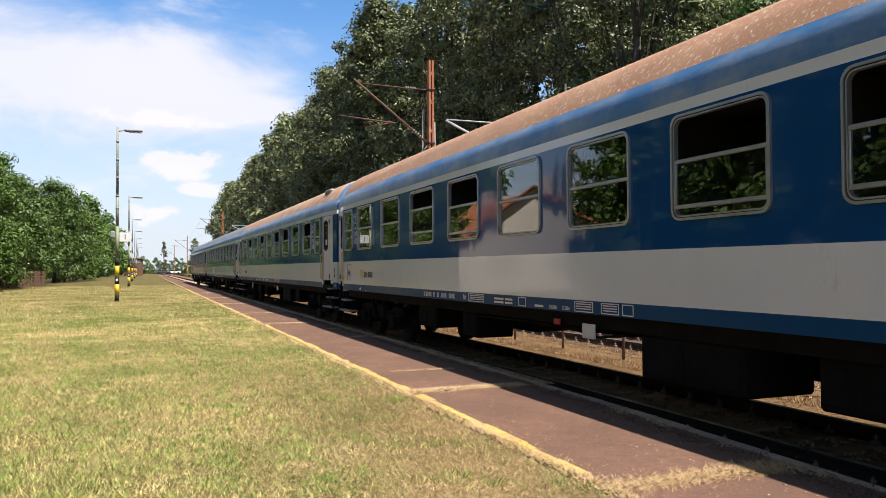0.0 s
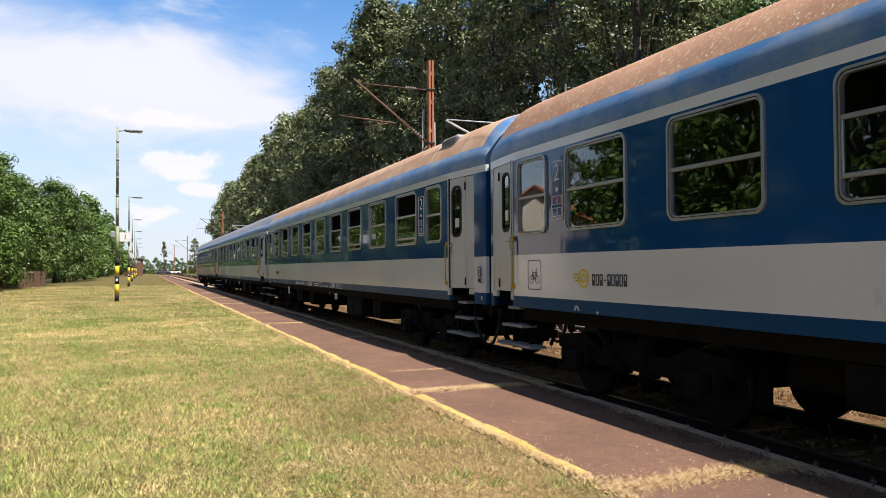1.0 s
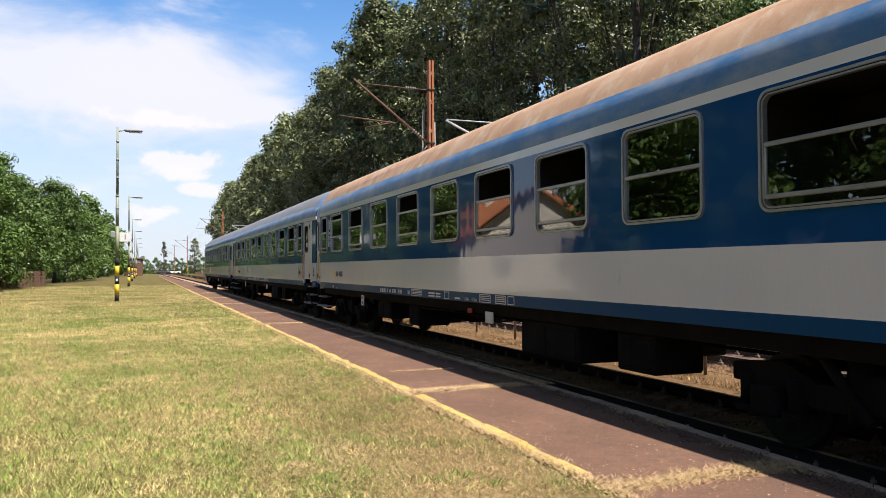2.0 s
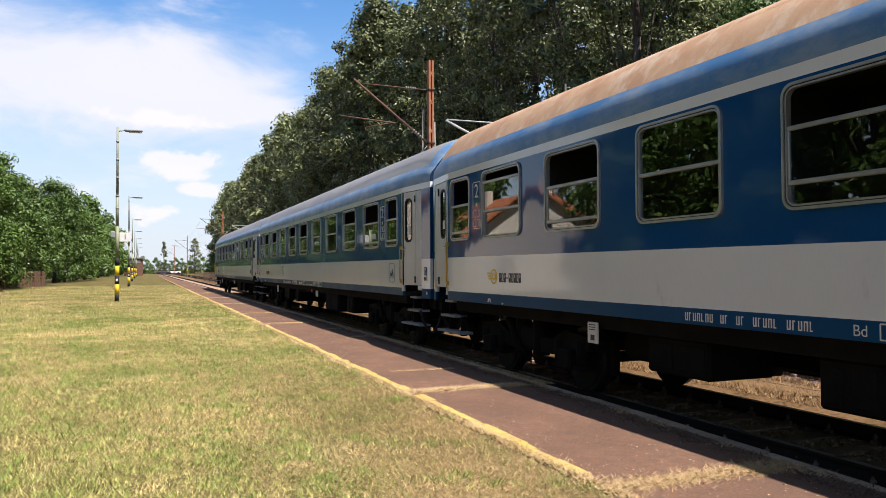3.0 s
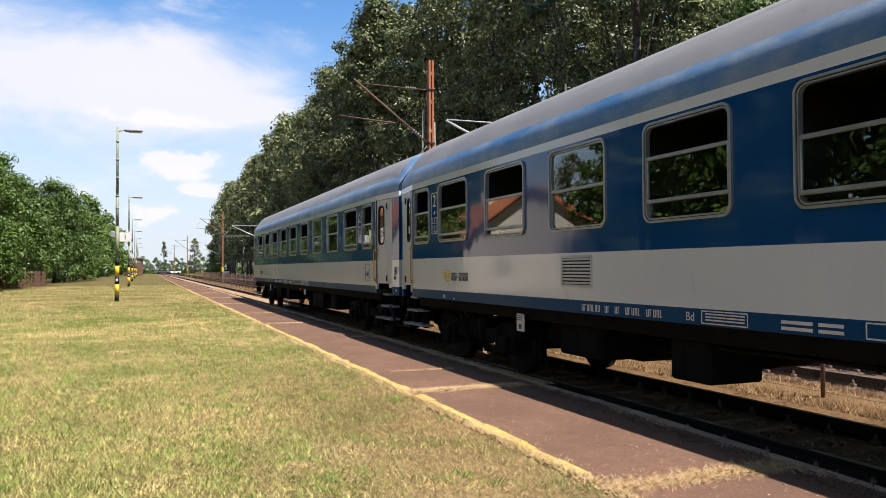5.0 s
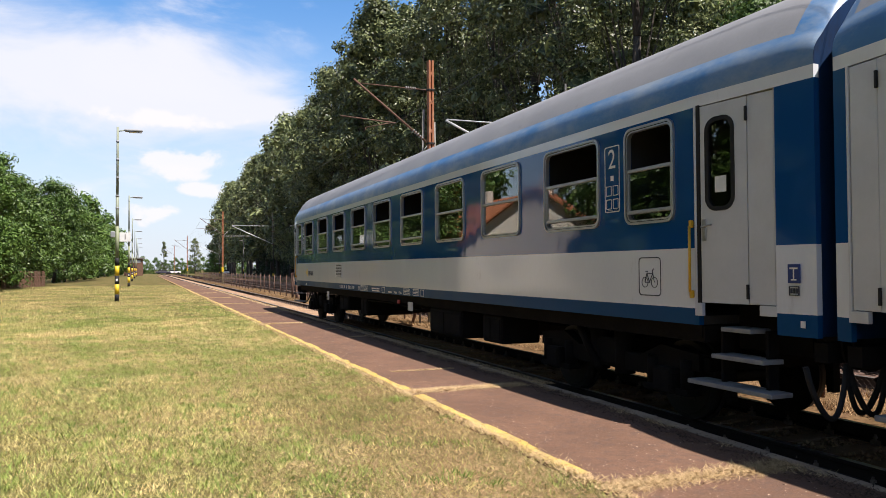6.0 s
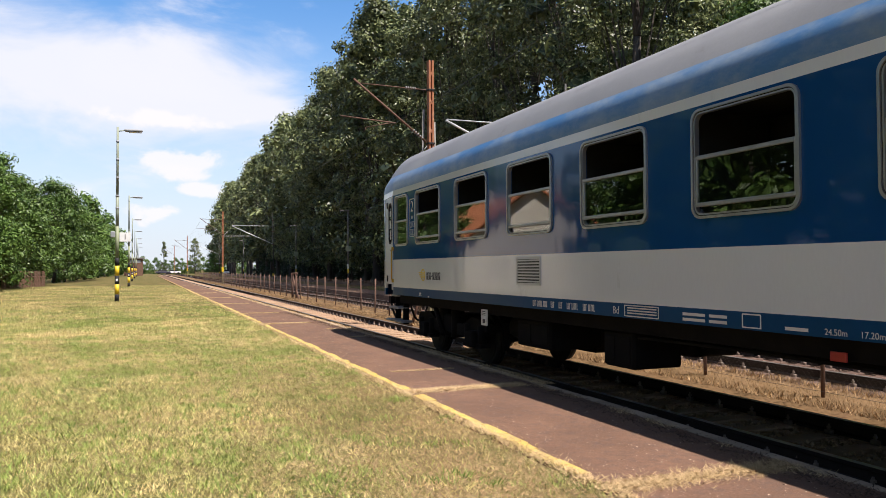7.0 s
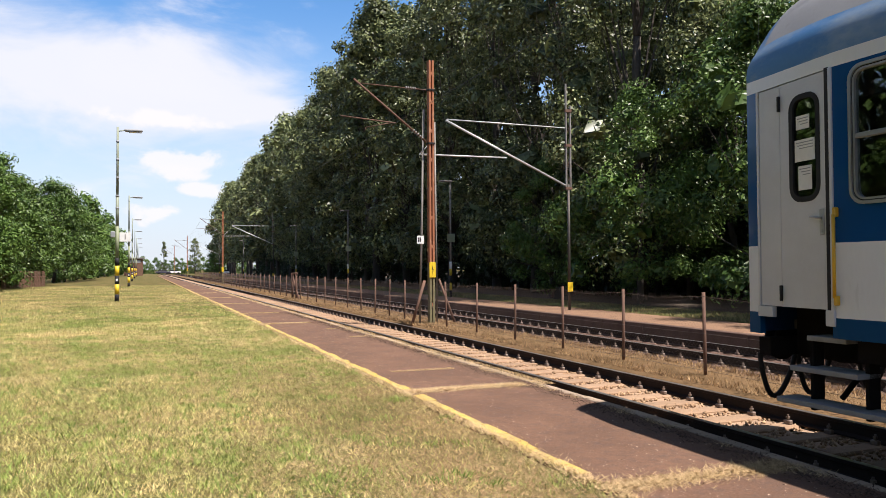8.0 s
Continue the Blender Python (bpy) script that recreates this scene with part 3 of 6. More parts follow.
jp.append(np.stack([3.09 + np.abs(gr.normal(0, 0.06, n)) * np.sign(gr.rand(n) - 0.85), 2.8 + 55 * gr.rand(n) ** 1.8, np.full(n, PLAT + 0.002)], 1))
n = 16000
yy = 9 + 55 * gr.rand(n) ** 1.3
jp.append(np.stack([gr.uniform(4.9, 5.14, n), yy, np.full(n, PLAT + 0.004)], 1))
n = 9000
yy = 3 + 45 * gr.rand(n) ** 1.6
jp.append(np.stack([4.88 + np.array([sway(q) for q in yy]) + gr.normal(0, 0.05, n), yy, np.full(n, PLAT)], 1)[np.sin(yy * 3.1) + np.sin(yy * 7.3) > 0.1])
blades("straw_grass", np.concatenate(jp), 0.022, 0.0035, STRAW, 3, "dry straw in the platform joints and edges", lean=2.0)
n = 9000
yy = 3 + 24 * gr.rand(n) ** 1.4
crumb = np.stack([4.80 + np.array([sway(q) for q in yy]) + gr.normal(0, 0.09, n), yy, np.full(n, PLAT + 0.004)], 1)
blades("edge_litter", crumb, 0.014, 0.006, material("dark_litter", (0.055, 0.032, 0.022), (0.11, 0.07, 0.045), size=0.3, rough=0.95, rand=0.5, island=True), 13,
       "dark crumbs and dead grass along the broken platform edge", lean=2.0)
n = 60000
yy = 3 + 70 * gr.rand(n) ** 1.5
blades("straw_grass", np.stack([gr.uniform(8.05, 9.7, n), yy, np.full(n, -0.06)], 1), 0.075, 0.006, DRY_STRAW, 4, "tall dry grass between the tracks", lean=0.6)
n = 30000
yy = 3 + 60 * gr.rand(n) ** 1.3
blades("grass_verge", np.stack([gr.uniform(15.75, 18.5, n), yy, np.full(n, 0.16)], 1), 0.11, 0.011, material("verge_blade", (0.07, 0.10, 0.02), (0.20, 0.19, 0.07), size=0.8, rough=0.85, rand=0.6, island=True), 6, "green verge behind the far platform", lean=0.6)


# ---------------------------------------------------------------- coaches
# coach space: y = 0 in the middle, +y towards the rear of the train, x = -HALF_W is the side that faces the platform
BIG = [9.49 - 2.143 * k for k in range(9)]            # rear edges of the wide windows, 1.36 m wide
BIG_W = 1.36
SMALL = [(10.03, 10.88), (-10.44, -9.58)]              # toilet windows
DOORS = [(11.10, 12.00), (-11.74, -10.80)]
W_Z0, W_Z1 = 2.262, 3.346
Z_SKIRT, Z_BAND0, Z_BAND1, Z_RAIL0, Z_RAIL1 = 1.168, 1.336, 1.952, 3.398, 3.516
FLOOR = 1.25
END_R, END_F = 12.15, -12.15
TAPER = 0.13


def inset(y):
    """How far the side draws in at the ends, beyond the doors' inner jambs."""
    if y > 11.05:
        return TAPER * (y - 11.05) / (END_R - 11.05)
    if y < -10.75:
        return TAPER * (-10.75 - y) / (-10.75 - END_F)
    return 0.0


def wall_strip(side, y0, y1, z0, z1, holes=()):
    """One strip of the coach side with thickness, with rectangular openings."""
    bm = bmesh.new()
    ys = sorted({y0, y1, *[v for h in holes for v in h[:2]], *[v for v in (11.05, -10.75) if y0 < v < y1]})
    zs = sorted({z0, z1, *[v for h in holes for v in h[2:]]})
    keep = {}
    for i in range(len(ys) - 1):
        for k in range(len(zs) - 1):
            cy, cz = (ys[i] + ys[i + 1]) / 2, (zs[k] + zs[k + 1]) / 2
            if not any(h[0] < cy < h[1] and h[2] < cz < h[3] for h in holes):
                keep[i, k] = 1
    vert = {}

    def v(i, k, layer):
        if (i, k, layer) not in vert:
            x = HALF_W - inset(ys[i]) - 0.06 * layer
            vert[i, k, layer] = bm.verts.new((side * x, ys[i], zs[k]))
        return vert[i, k, layer]

    for i, k in keep:
        q = ((i, k), (i + 1, k), (i + 1, k + 1), (i, k + 1))
        bm.faces.new([v(*c, 0) for c in q])
        bm.faces.new([v(*c, 1) for c in q[::-1]])
        for (a, b), nb in zip(zip(q, q[1:] + q[:1]), ((i, k - 1), (i + 1, k), (i, k + 1), (i - 1, k))):
            if nb not in keep:
                bm.faces.new((v(*a, 0), v(*a, 1), v(*b, 1), v(*b, 0)))
    return bm


ROOF_KNOTS = [(1.44, 3.516), (1.44, 3.60), (1.425, 3.70), (1.385, 3.79), (1.325, 3.875), (1.24, 4.01), (1.11, 4.185), (0.91, 4.355), (0.58, 4.485), (0.28, 4.54), (0.0, 4.555)]


def eased(knots, n):
    """The knots joined by a smooth curve, n steps from knot to knot."""
    out = []
    for k in range(len(knots) - 1):
        a, b, c, d = (Vector(knots[min(max(k + o, 0), len(knots) - 1)]) for o in (-1, 0, 1, 2))
        for q in range(n):
            t = q / n
            p = 0.5 * (2 * b + (c - a) * t + (2 * a - 5 * b + 4 * c - d) * t * t + (3 * b - a - 3 * c + d) * t ** 3)
            out.append((p.x, p.y))
    return out + [knots[-1]]


ROOF_LINE = eased(ROOF_KNOTS, 3)
EDGE_AT = 12


def end_drop(y):
    """How much of the roof's rise is left towards the domed ends."""
    u = 1 - min(min(END_R - y, y - END_F) / 0.5, 1)
    return 1 - 0.24 * (1 - math.sqrt(max(0.0, 1 - u * u)))


ROOF_YS = [END_F, END_F + 0.02, END_F + 0.06, END_F + 0.14, END_F + 0.28, END_F + 0.38, END_F + 0.5, END_F + 0.7, END_F + 0.9, -8, -4, 0, 4, 8, END_R - 0.9, END_R - 0.7, END_R - 0.5, END_R - 0.38, END_R - 0.28, END_R - 0.14, END_R - 0.06, END_R - 0.02, END_R]


def roof_grid(lo, hi, y0=END_F, y1=END_R):
    """The roof shell between two points of its cross-section, drawn down and in over the ends."""
    bm = bmesh.new()
    line = ROOF_LINE[lo:hi + 1]
    if hi == len(ROOF_LINE) - 1:
        line = line + [(-x, z) for x, z in line[-2::-1]]
    rows = []
    for y in (v for v in ROOF_YS if y0 - 1e-6 <= v <= y1 + 1e-6):
        rows.append([bm.verts.new((x * (1 - inset(y) / HALF_W), y, Z_RAIL1 + (z - Z_RAIL1) * end_drop(y))) for x, z in line])
    for r0, r1 in zip(rows, rows[1:]):
        for i in range(len(line) - 1):
            bm.faces.new((r0[i], r0[i + 1], r1[i + 1], r1[i])).smooth = True
    return bm


MESHES = {}


def shared(key, build, mat):
    """One mesh for all alike parts."""
    if key not in MESHES:
        MESHES[key] = done(key[0] if isinstance(key, tuple) else key, build(), mat)
    return MESHES[key]


def window_unit(coach, side, y0, y1, state):
    w = y1 - y0
    h = W_Z1 - W_Z0
    x = -0.028

    def frame_mesh():
        bm = bmesh.new()
        ring_plate(bm, rounded(-0.016, w + 0.016, -0.016, h + 0.016, 0.125), rounded(0.010, w - 0.010, 0.010, h - 0.010, 0.105), x, 0.03)
        ring_plate(bm, rounded(0.019, w - 0.019, 0.019, h - 0.019, 0.10), rounded(0.036, w - 0.036, 0.036, h - 0.036, 0.085), x + 0.012, 0.04)
        return bm

    fr = part("window", shared(("window_frame", round(w, 2)), frame_mesh, ALU), ALU, coach)
    fr.matrix_basis = Matrix.Translation((side * HALF_W, y0, W_Z0)) @ (Matrix.Identity(4) if side < 0 else Matrix.Rotation(math.pi, 4, "Z") @ Matrix.Translation((0, -w, 0)))
    part("window_seal", shared(("window_seal", round(w, 2)), lambda: ring_plate(bmesh.new(), rounded(0.009, w - 0.009, 0.009, h - 0.009, 0.105), rounded(0.021, w - 0.021, 0.021, h - 0.021, 0.098), -0.012, 0.03), RUBBER), RUBBER, fr)

    def bar(z, key, x0=-0.016):
        part("sash_bar", shared(("sash_bar", key, round(w, 2)), lambda: box(bmesh.new(), x0, 0.02, 0.037, w - 0.037, z - 0.021, z + 0.021, 0.006), ALU), ALU, fr)

    def glass(za, zb, key, xg):
        g = part("pane", shared(("pane", key, round(w, 2)), lambda: box(bmesh.new(), xg, xg + 0.006, 0.034, w - 0.034, za, zb), GLASS), GLASS, fr)
        g.visible_shadow = False

    # the upper sash drops by a share of the height; the lower pane is fixed
    drop = h * {"0": 0.0, "1": 0.40, "2": 0.31, "3": 0.12}[state]
    mid = h * 0.49
    if state == "0":
        bar(mid, "mid")
        glass(mid + 0.015, h - 0.034, "upper", 0.008)
        glass(0.034, mid - 0.015, "lower", 0.012)
        return fr
    top, foot = h - 0.045 - drop, mid - drop + 0.03
    bar(top, "top" + state)
    bar(foot, "foot" + state)
    for ya, yb in ((0.037, 0.058), (w - 0.058, w - 0.037)):
        part("sash_stile", shared(("sash_stile", state, round(ya, 2)), lambda: box(bmesh.new(), -0.012, 0.02, ya, yb, foot + 0.02, top - 0.02, 0.004), ALU), ALU, fr)
    glass(foot + 0.015, top - 0.015, "sash" + state, 0.002)
    glass(0.034, foot - 0.022, "low" + state, 0.024)
    return fr


def door_unit(coach, side, y0, y1, rear, notices=False):
    w, z0, z1 = y1 - y0, 1.40, 3.386
    hinge = w * 0.34

    def leaf(a, b):
        bm = bmesh.new()
        wy0, wy1 = w - 0.46, w - 0.12
        if a < wy0 - 0.01 and b > wy1:
            inner = rounded(wy0, wy1, 2.33, 3.24, 0.12)
            outer = []
            for s, (cy, cz) in enumerate(((b, z1), (a, z1), (a, z0), (b, z0))):
                outer += [(cy, cz)] * 6
            ring_plate(bm, outer, inner, 0.0, 0.04)
            bmesh.ops.remove_doubles(bm, verts=bm.verts[:], dist=1e-5)
        else:
            box(bm, 0, 0.04, a, b, z0, z1, 0.006)
        return bm

    ang = math.atan2(TAPER, END_R - 11.05) * (1 if rear else -1) * (1 if side < 0 else -1)
    d = new("door")
    d.parent = coach
    yb = y0 if rear else y1
    base = Matrix.Translation((side * (HALF_W - inset(yb) + 0.004), yb, 0)) @ Matrix.Rotation(-ang, 4, "Z")
    shift = Matrix.Translation((0, 0 if rear else -w, 0))
    d.matrix_basis = base @ shift
    sx = -1 if side > 0 else 1
    # the wide leaf has the window; its handle side lies towards the coach's middle
    mirror = rear
    def yy(a):
        return w - a if mirror else a
    def leaf_m(a, b, key):
        def build():
            bm = leaf(a, b)
            for v in bm.verts:
                v.co.y = yy(v.co.y)
                v.co.x *= sx
            return bm
        return part("door_leaf", shared((key, mirror, sx, round(w, 2)), build, GREY_DOOR), GREY_DOOR, d)
    inner_a, inner_b = hinge + 0.003, w - 0.045
    leaf_m(0.02, hinge - 0.003, "narrow_leaf")
    wide = leaf_m(inner_a, inner_b, "wide_leaf")
    def gasket():
        bm = ring_plate(bmesh.new(), rounded(w - 0.475, w - 0.105, 2.315, 3.255, 0.135), rounded(w - 0.43, w - 0.15, 2.36, 3.21, 0.09), -0.006, 0.045)
        for v in bm.verts:
            v.co.y = yy(v.co.y); v.co.x *= sx
        return bm
    part("window_seal", shared(("window_seal", mirror, sx, round(w, 2)), gasket, RUBBER), RUBBER, d)
    def pane():
        bm = plate(bmesh.new(), rounded(w - 0.44, w - 0.14, 2.35, 3.22, 0.1), 0.015, 0.02)
        for v in bm.verts:
            v.co.y = yy(v.co.y); v.co.x *= sx
        return bm
    part("pane", shared(("door_pane", mirror, sx, round(w, 2)), pane, GLASS), GLASS, d).visible_shadow = False
    def furniture():
        bm = bmesh.new()
        box(bm, -0.025, 0.0, hinge - 0.012, hinge + 0.012, -0.07, 0.07, 0.004)
        for v in bm.verts:
            v.co.y = yy(v.co.y); v.co.x *= sx
        return bm
    for zz in (3.22, 1.52):
        part("hinge", shared(("hinge", mirror, sx, round(w, 2)), furniture, RUBBER), RUBBER, d).location = (0, 0, zz)
    def handle():
        bm = bmesh.new()
        box(bm, -0.012, 0.0, w - 0.115, w - 0.065, 2.02, 2.24, 0.004)
        rod(bm, (-0.03, w - 0.2, 2.18), (-0.03, w - 0.07, 2.16), 0.01)
        for zz in (2.06, 2.12):
            rod(bm, (-0.02, w - 0.09, zz), (0, w - 0.09, zz), 0.012)
        for v in bm.verts:
            v.co.y = yy(v.co.y); v.co.x *= sx
        return bm
    part("handle", shared(("handle", mirror, sx, round(w, 2)), handle, ALU), ALU, d, "chrome door handle")
    def jamb():
        bm = bmesh.new()
        box(bm, -0.01, 0.06, w - 0.04, w + 0.0, z0 - 0.06, z1 + 0.02)
        for v in bm.verts:
            v.co.y = yy(v.co.y); v.co.x *= sx
        return bm
    part("jamb", shared(("jamb", mirror, sx, round(w, 2)), jamb, RUBBER), RUBBER, d, "black rubber door jamb")
    def trim():
        bm = bmesh.new()
        box(bm, -0.014, 0.03, w + 0.002, w + 0.034, 1.29, z1 + 0.01, 0.004)
        box(bm, -0.016, 0.03, w - 0.06, w + 0.036, 1.265, z0 - 0.004, 0.004)
        box(bm, -0.010, 0.03, -0.012, 0.014, 1.30, z1 + 0.01, 0.004)
        box(bm, -0.016, 0.03, -0.012, 0.19, 1.30, z0 - 0.004, 0.004)
        for v in bm.verts:
            v.co.y = yy(v.co.y); v.co.x *= sx
        return bm
    part("door_trim", shared(("door_trim", mirror, sx, round(w, 2)), trim, GREY_DOOR), GREY_DOOR, d, "light metal door surround")
    if notices:
        for k, (a, b, za, zb) in enumerate(((w - 0.40, w - 0.24, 2.95, 3.07), (w - 0.42, w - 0.18, 2.67, 2.86), (w - 0.38, w - 0.22, 2.42, 2.63))):
            a, b = sorted((yy(a), yy(b)))
            sheet = part("notice", box(bmesh.new(), sx * 0.010, sx * 0.013, a, b, za, zb), PAPER, d, "white paper notice with grey print")
            for q in range(3):
                part("print_line", box(bmesh.new(), sx * 0.0085, sx * 0.0095, a + 0.015, b - 0.015 - 0.02 * q, zb - 0.03 - 0.025 * q, zb - 0.022 - 0.025 * q), LAMP_HEAD, sheet)
    else:
        a, b = sorted((yy(w - 0.36), yy(w - 0.22)))
        part("notice", shared(("notice", mirror, sx), lambda: box(bmesh.new(), sx * 0.010, sx * 0.013, a, b, 2.5, 2.66), PAPER), PAPER, d, "white paper notice")
    # handrail on the body beside the door
    jy = y0 - 0.07 if rear else y1 + 0.07
    hx = side * (HALF_W + 0.05)
    def rail_bar():
        bm = bmesh.new()
        rod(bm, (hx, 0, 1.50), (hx, 0, 2.18), 0.014, n=8)
        for zz in (1.48, 2.2):
            box(bm, min(hx, side * HALF_W), max(hx, side * HALF_W), -0.016, 0.016, zz - 0.04, zz + 0.04, 0.008)
        return bm
    part("handrail", shared(("handrail", side), rail_bar, ORANGE), ORANGE, coach, "orange handrail").location = (0, jy, 0)
    # steps below the door
    for k, (ya, yb, zz, xo) in enumerate(((11.05, 11.45, 1.14, 1.22), (10.93, 11.62, 0.865, 1.24), (10.60, 11.75, 0.575, 1.27))):
        if not rear:
            ya, yb = -yb - 0.02, -ya + 0.10
        st = part("step", shared(("step", k), lambda: box(bmesh.new(), -0.13, 0.13, ya - (ya + yb) / 2, yb - (ya + yb) / 2, -0.022, 0.022, 0.005), STEP), STEP, coach, "grey metal entrance step")
        st.location = (side * xo, (ya + yb) / 2, zz)
    wy0, wy1 = (11.06, 11.98) if rear else (-11.72, -10.78)
    part("step_well", shared(("step_well", side, rear), lambda: box(bmesh.new(), min(side * 0.86, side * 0.90), max(side * 0.86, side * 0.90), wy0, wy1, 0.95, 1.42), BLACK), BLACK, coach)
    for ya in ((10.95, 11.5) if rear else (-10.9, -11.5)):
        hg = part("step_hanger", shared("step_hanger", lambda: box(bmesh.new(), -0.11, 0.02, -0.02, 0.02, 0.5, 1.15, 0.005), BLACK), BLACK, coach)
        hg.location = (side * 1.13, ya, 0)
    return d


def bogie(coach, y):
    b = new("bogie")
    b.parent = coach
    b.location = (0, y, 0)

    def frame_mesh():
        bm = bmesh.new()
        for s in (-1, 1):
            pts = [(-1.75, 0.62), (-1.75, 0.80), (-1.1, 0.86), (-0.7, 0.70), (0.7, 0.70), (1.1, 0.86), (1.75, 0.80), (1.75, 0.62), (1.1, 0.60), (0.75, 0.48), (-0.75, 0.48), (-1.1, 0.60)]
            plate(bm, pts, s * 1.0 - 0.07, s * 1.0 + 0.07)
            for wy in (-1.25, 1.25):
                box(bm, s * 1.08 - 0.12, s * 1.08 + 0.12, wy - 0.17, wy + 0.17, 0.33, 0.62, 0.03)
                for o in (-0.3, 0.3):
                    rod(bm, (s * 1.05, wy + o, 0.38), (s * 1.05, wy + o, 0.72), 0.09, n=10)
                    box(bm, s * 1.05 - 0.1, s * 1.05 + 0.1, wy + o - 0.1, wy + o + 0.1, 0.33, 0.40)
                for o in (-0.62, 0.62):
                    box(bm, s * 0.75 - 0.05, s * 0.75 + 0.05, wy + o - 0.05, wy + o + 0.05, 0.3, 0.75)
            for o in (-0.28, 0.28):
                rod(bm, (s * 1.0, o, 0.42), (s * 1.0, o, 0.95), 0.13, n=10)
            rod(bm, (s * 1.15, 0.1, 0.45), (s * 1.15, 0.55, 0.95), 0.05)
        box(bm, -1.1, 1.1, -0.3, 0.3, 0.5, 0.85, 0.03)
        for o in (-1.75, 1.75):
            box(bm, -1.0, 1.0, o - 0.08, o + 0.08, 0.62, 0.76)
        return bm

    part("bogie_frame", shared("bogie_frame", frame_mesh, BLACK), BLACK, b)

    def wheelset():
        bm = bmesh.new()
        rod(bm, (-1.1, 0, 0), (1.1, 0, 0), 0.08, n=12)
        for s in (-1, 1):
            rod(bm, (s * 0.69, 0, 0), (s * 0.825, 0, 0), 0.46, 0.455, 40)
            rod(bm, (s * 0.675, 0, 0), (s * 0.705, 0, 0), 0.488, 0.488, 40)
            rod(bm, (s * 0.825, 0, 0), (s * 0.838, 0, 0), 0.40, 0.39, 40)
            for k in range(6):
                a = k * math.tau / 6
                rod(bm, (s * 0.835, 0.24 * math.cos(a), 0.24 * math.sin(a)), (s * 0.848, 0.24 * math.cos(a), 0.24 * math.sin(a)), 0.03, n=6)
        return bm

    for wy in (-1.25, 1.25):
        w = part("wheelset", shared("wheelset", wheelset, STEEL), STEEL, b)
        w.location = (0, wy, 0.46)
        WHEELS.append(w)
    return b


WHEELS = []
COACHES = []


def signs(coach, side_x, y, mat):
    """Class number over a framed panel of pictogram boxes."""
    bm = bmesh.new()
    ring_plate(bm, rounded(y - 0.155, y + 0.155, 2.42, 3.22, 0.03), rounded(y - 0.143, y + 0.143, 2.432, 3.208, 0.02), side_x - 0.004, side_x)
    for zz in (2.52, 2.68):
        for o in (-0.07, 0.07):
            ring_plate(bm, rounded(y + o - 0.055, y + o + 0.055, zz - 0.06, zz + 0.06, 0.01), rounded(y + o - 0.047, y + o + 0.047, zz - 0.052, zz + 0.052, 0.006), side_x - 0.004, side_x)
    box(bm, side_x - 0.004, side_x, y - 0.10, y + 0.10, 2.445, 2.447)
    box(bm, side_x - 0.004, side_x, y - 0.03, y + 0.03, 2.80, 2.86)
    part("class_panel", bm, mat, coach, "white outlined pictogram panel")
    writing("class_number", "2", 0.33, mat, coach, y, 3.05, side_x - 0.004, "white class number 2")


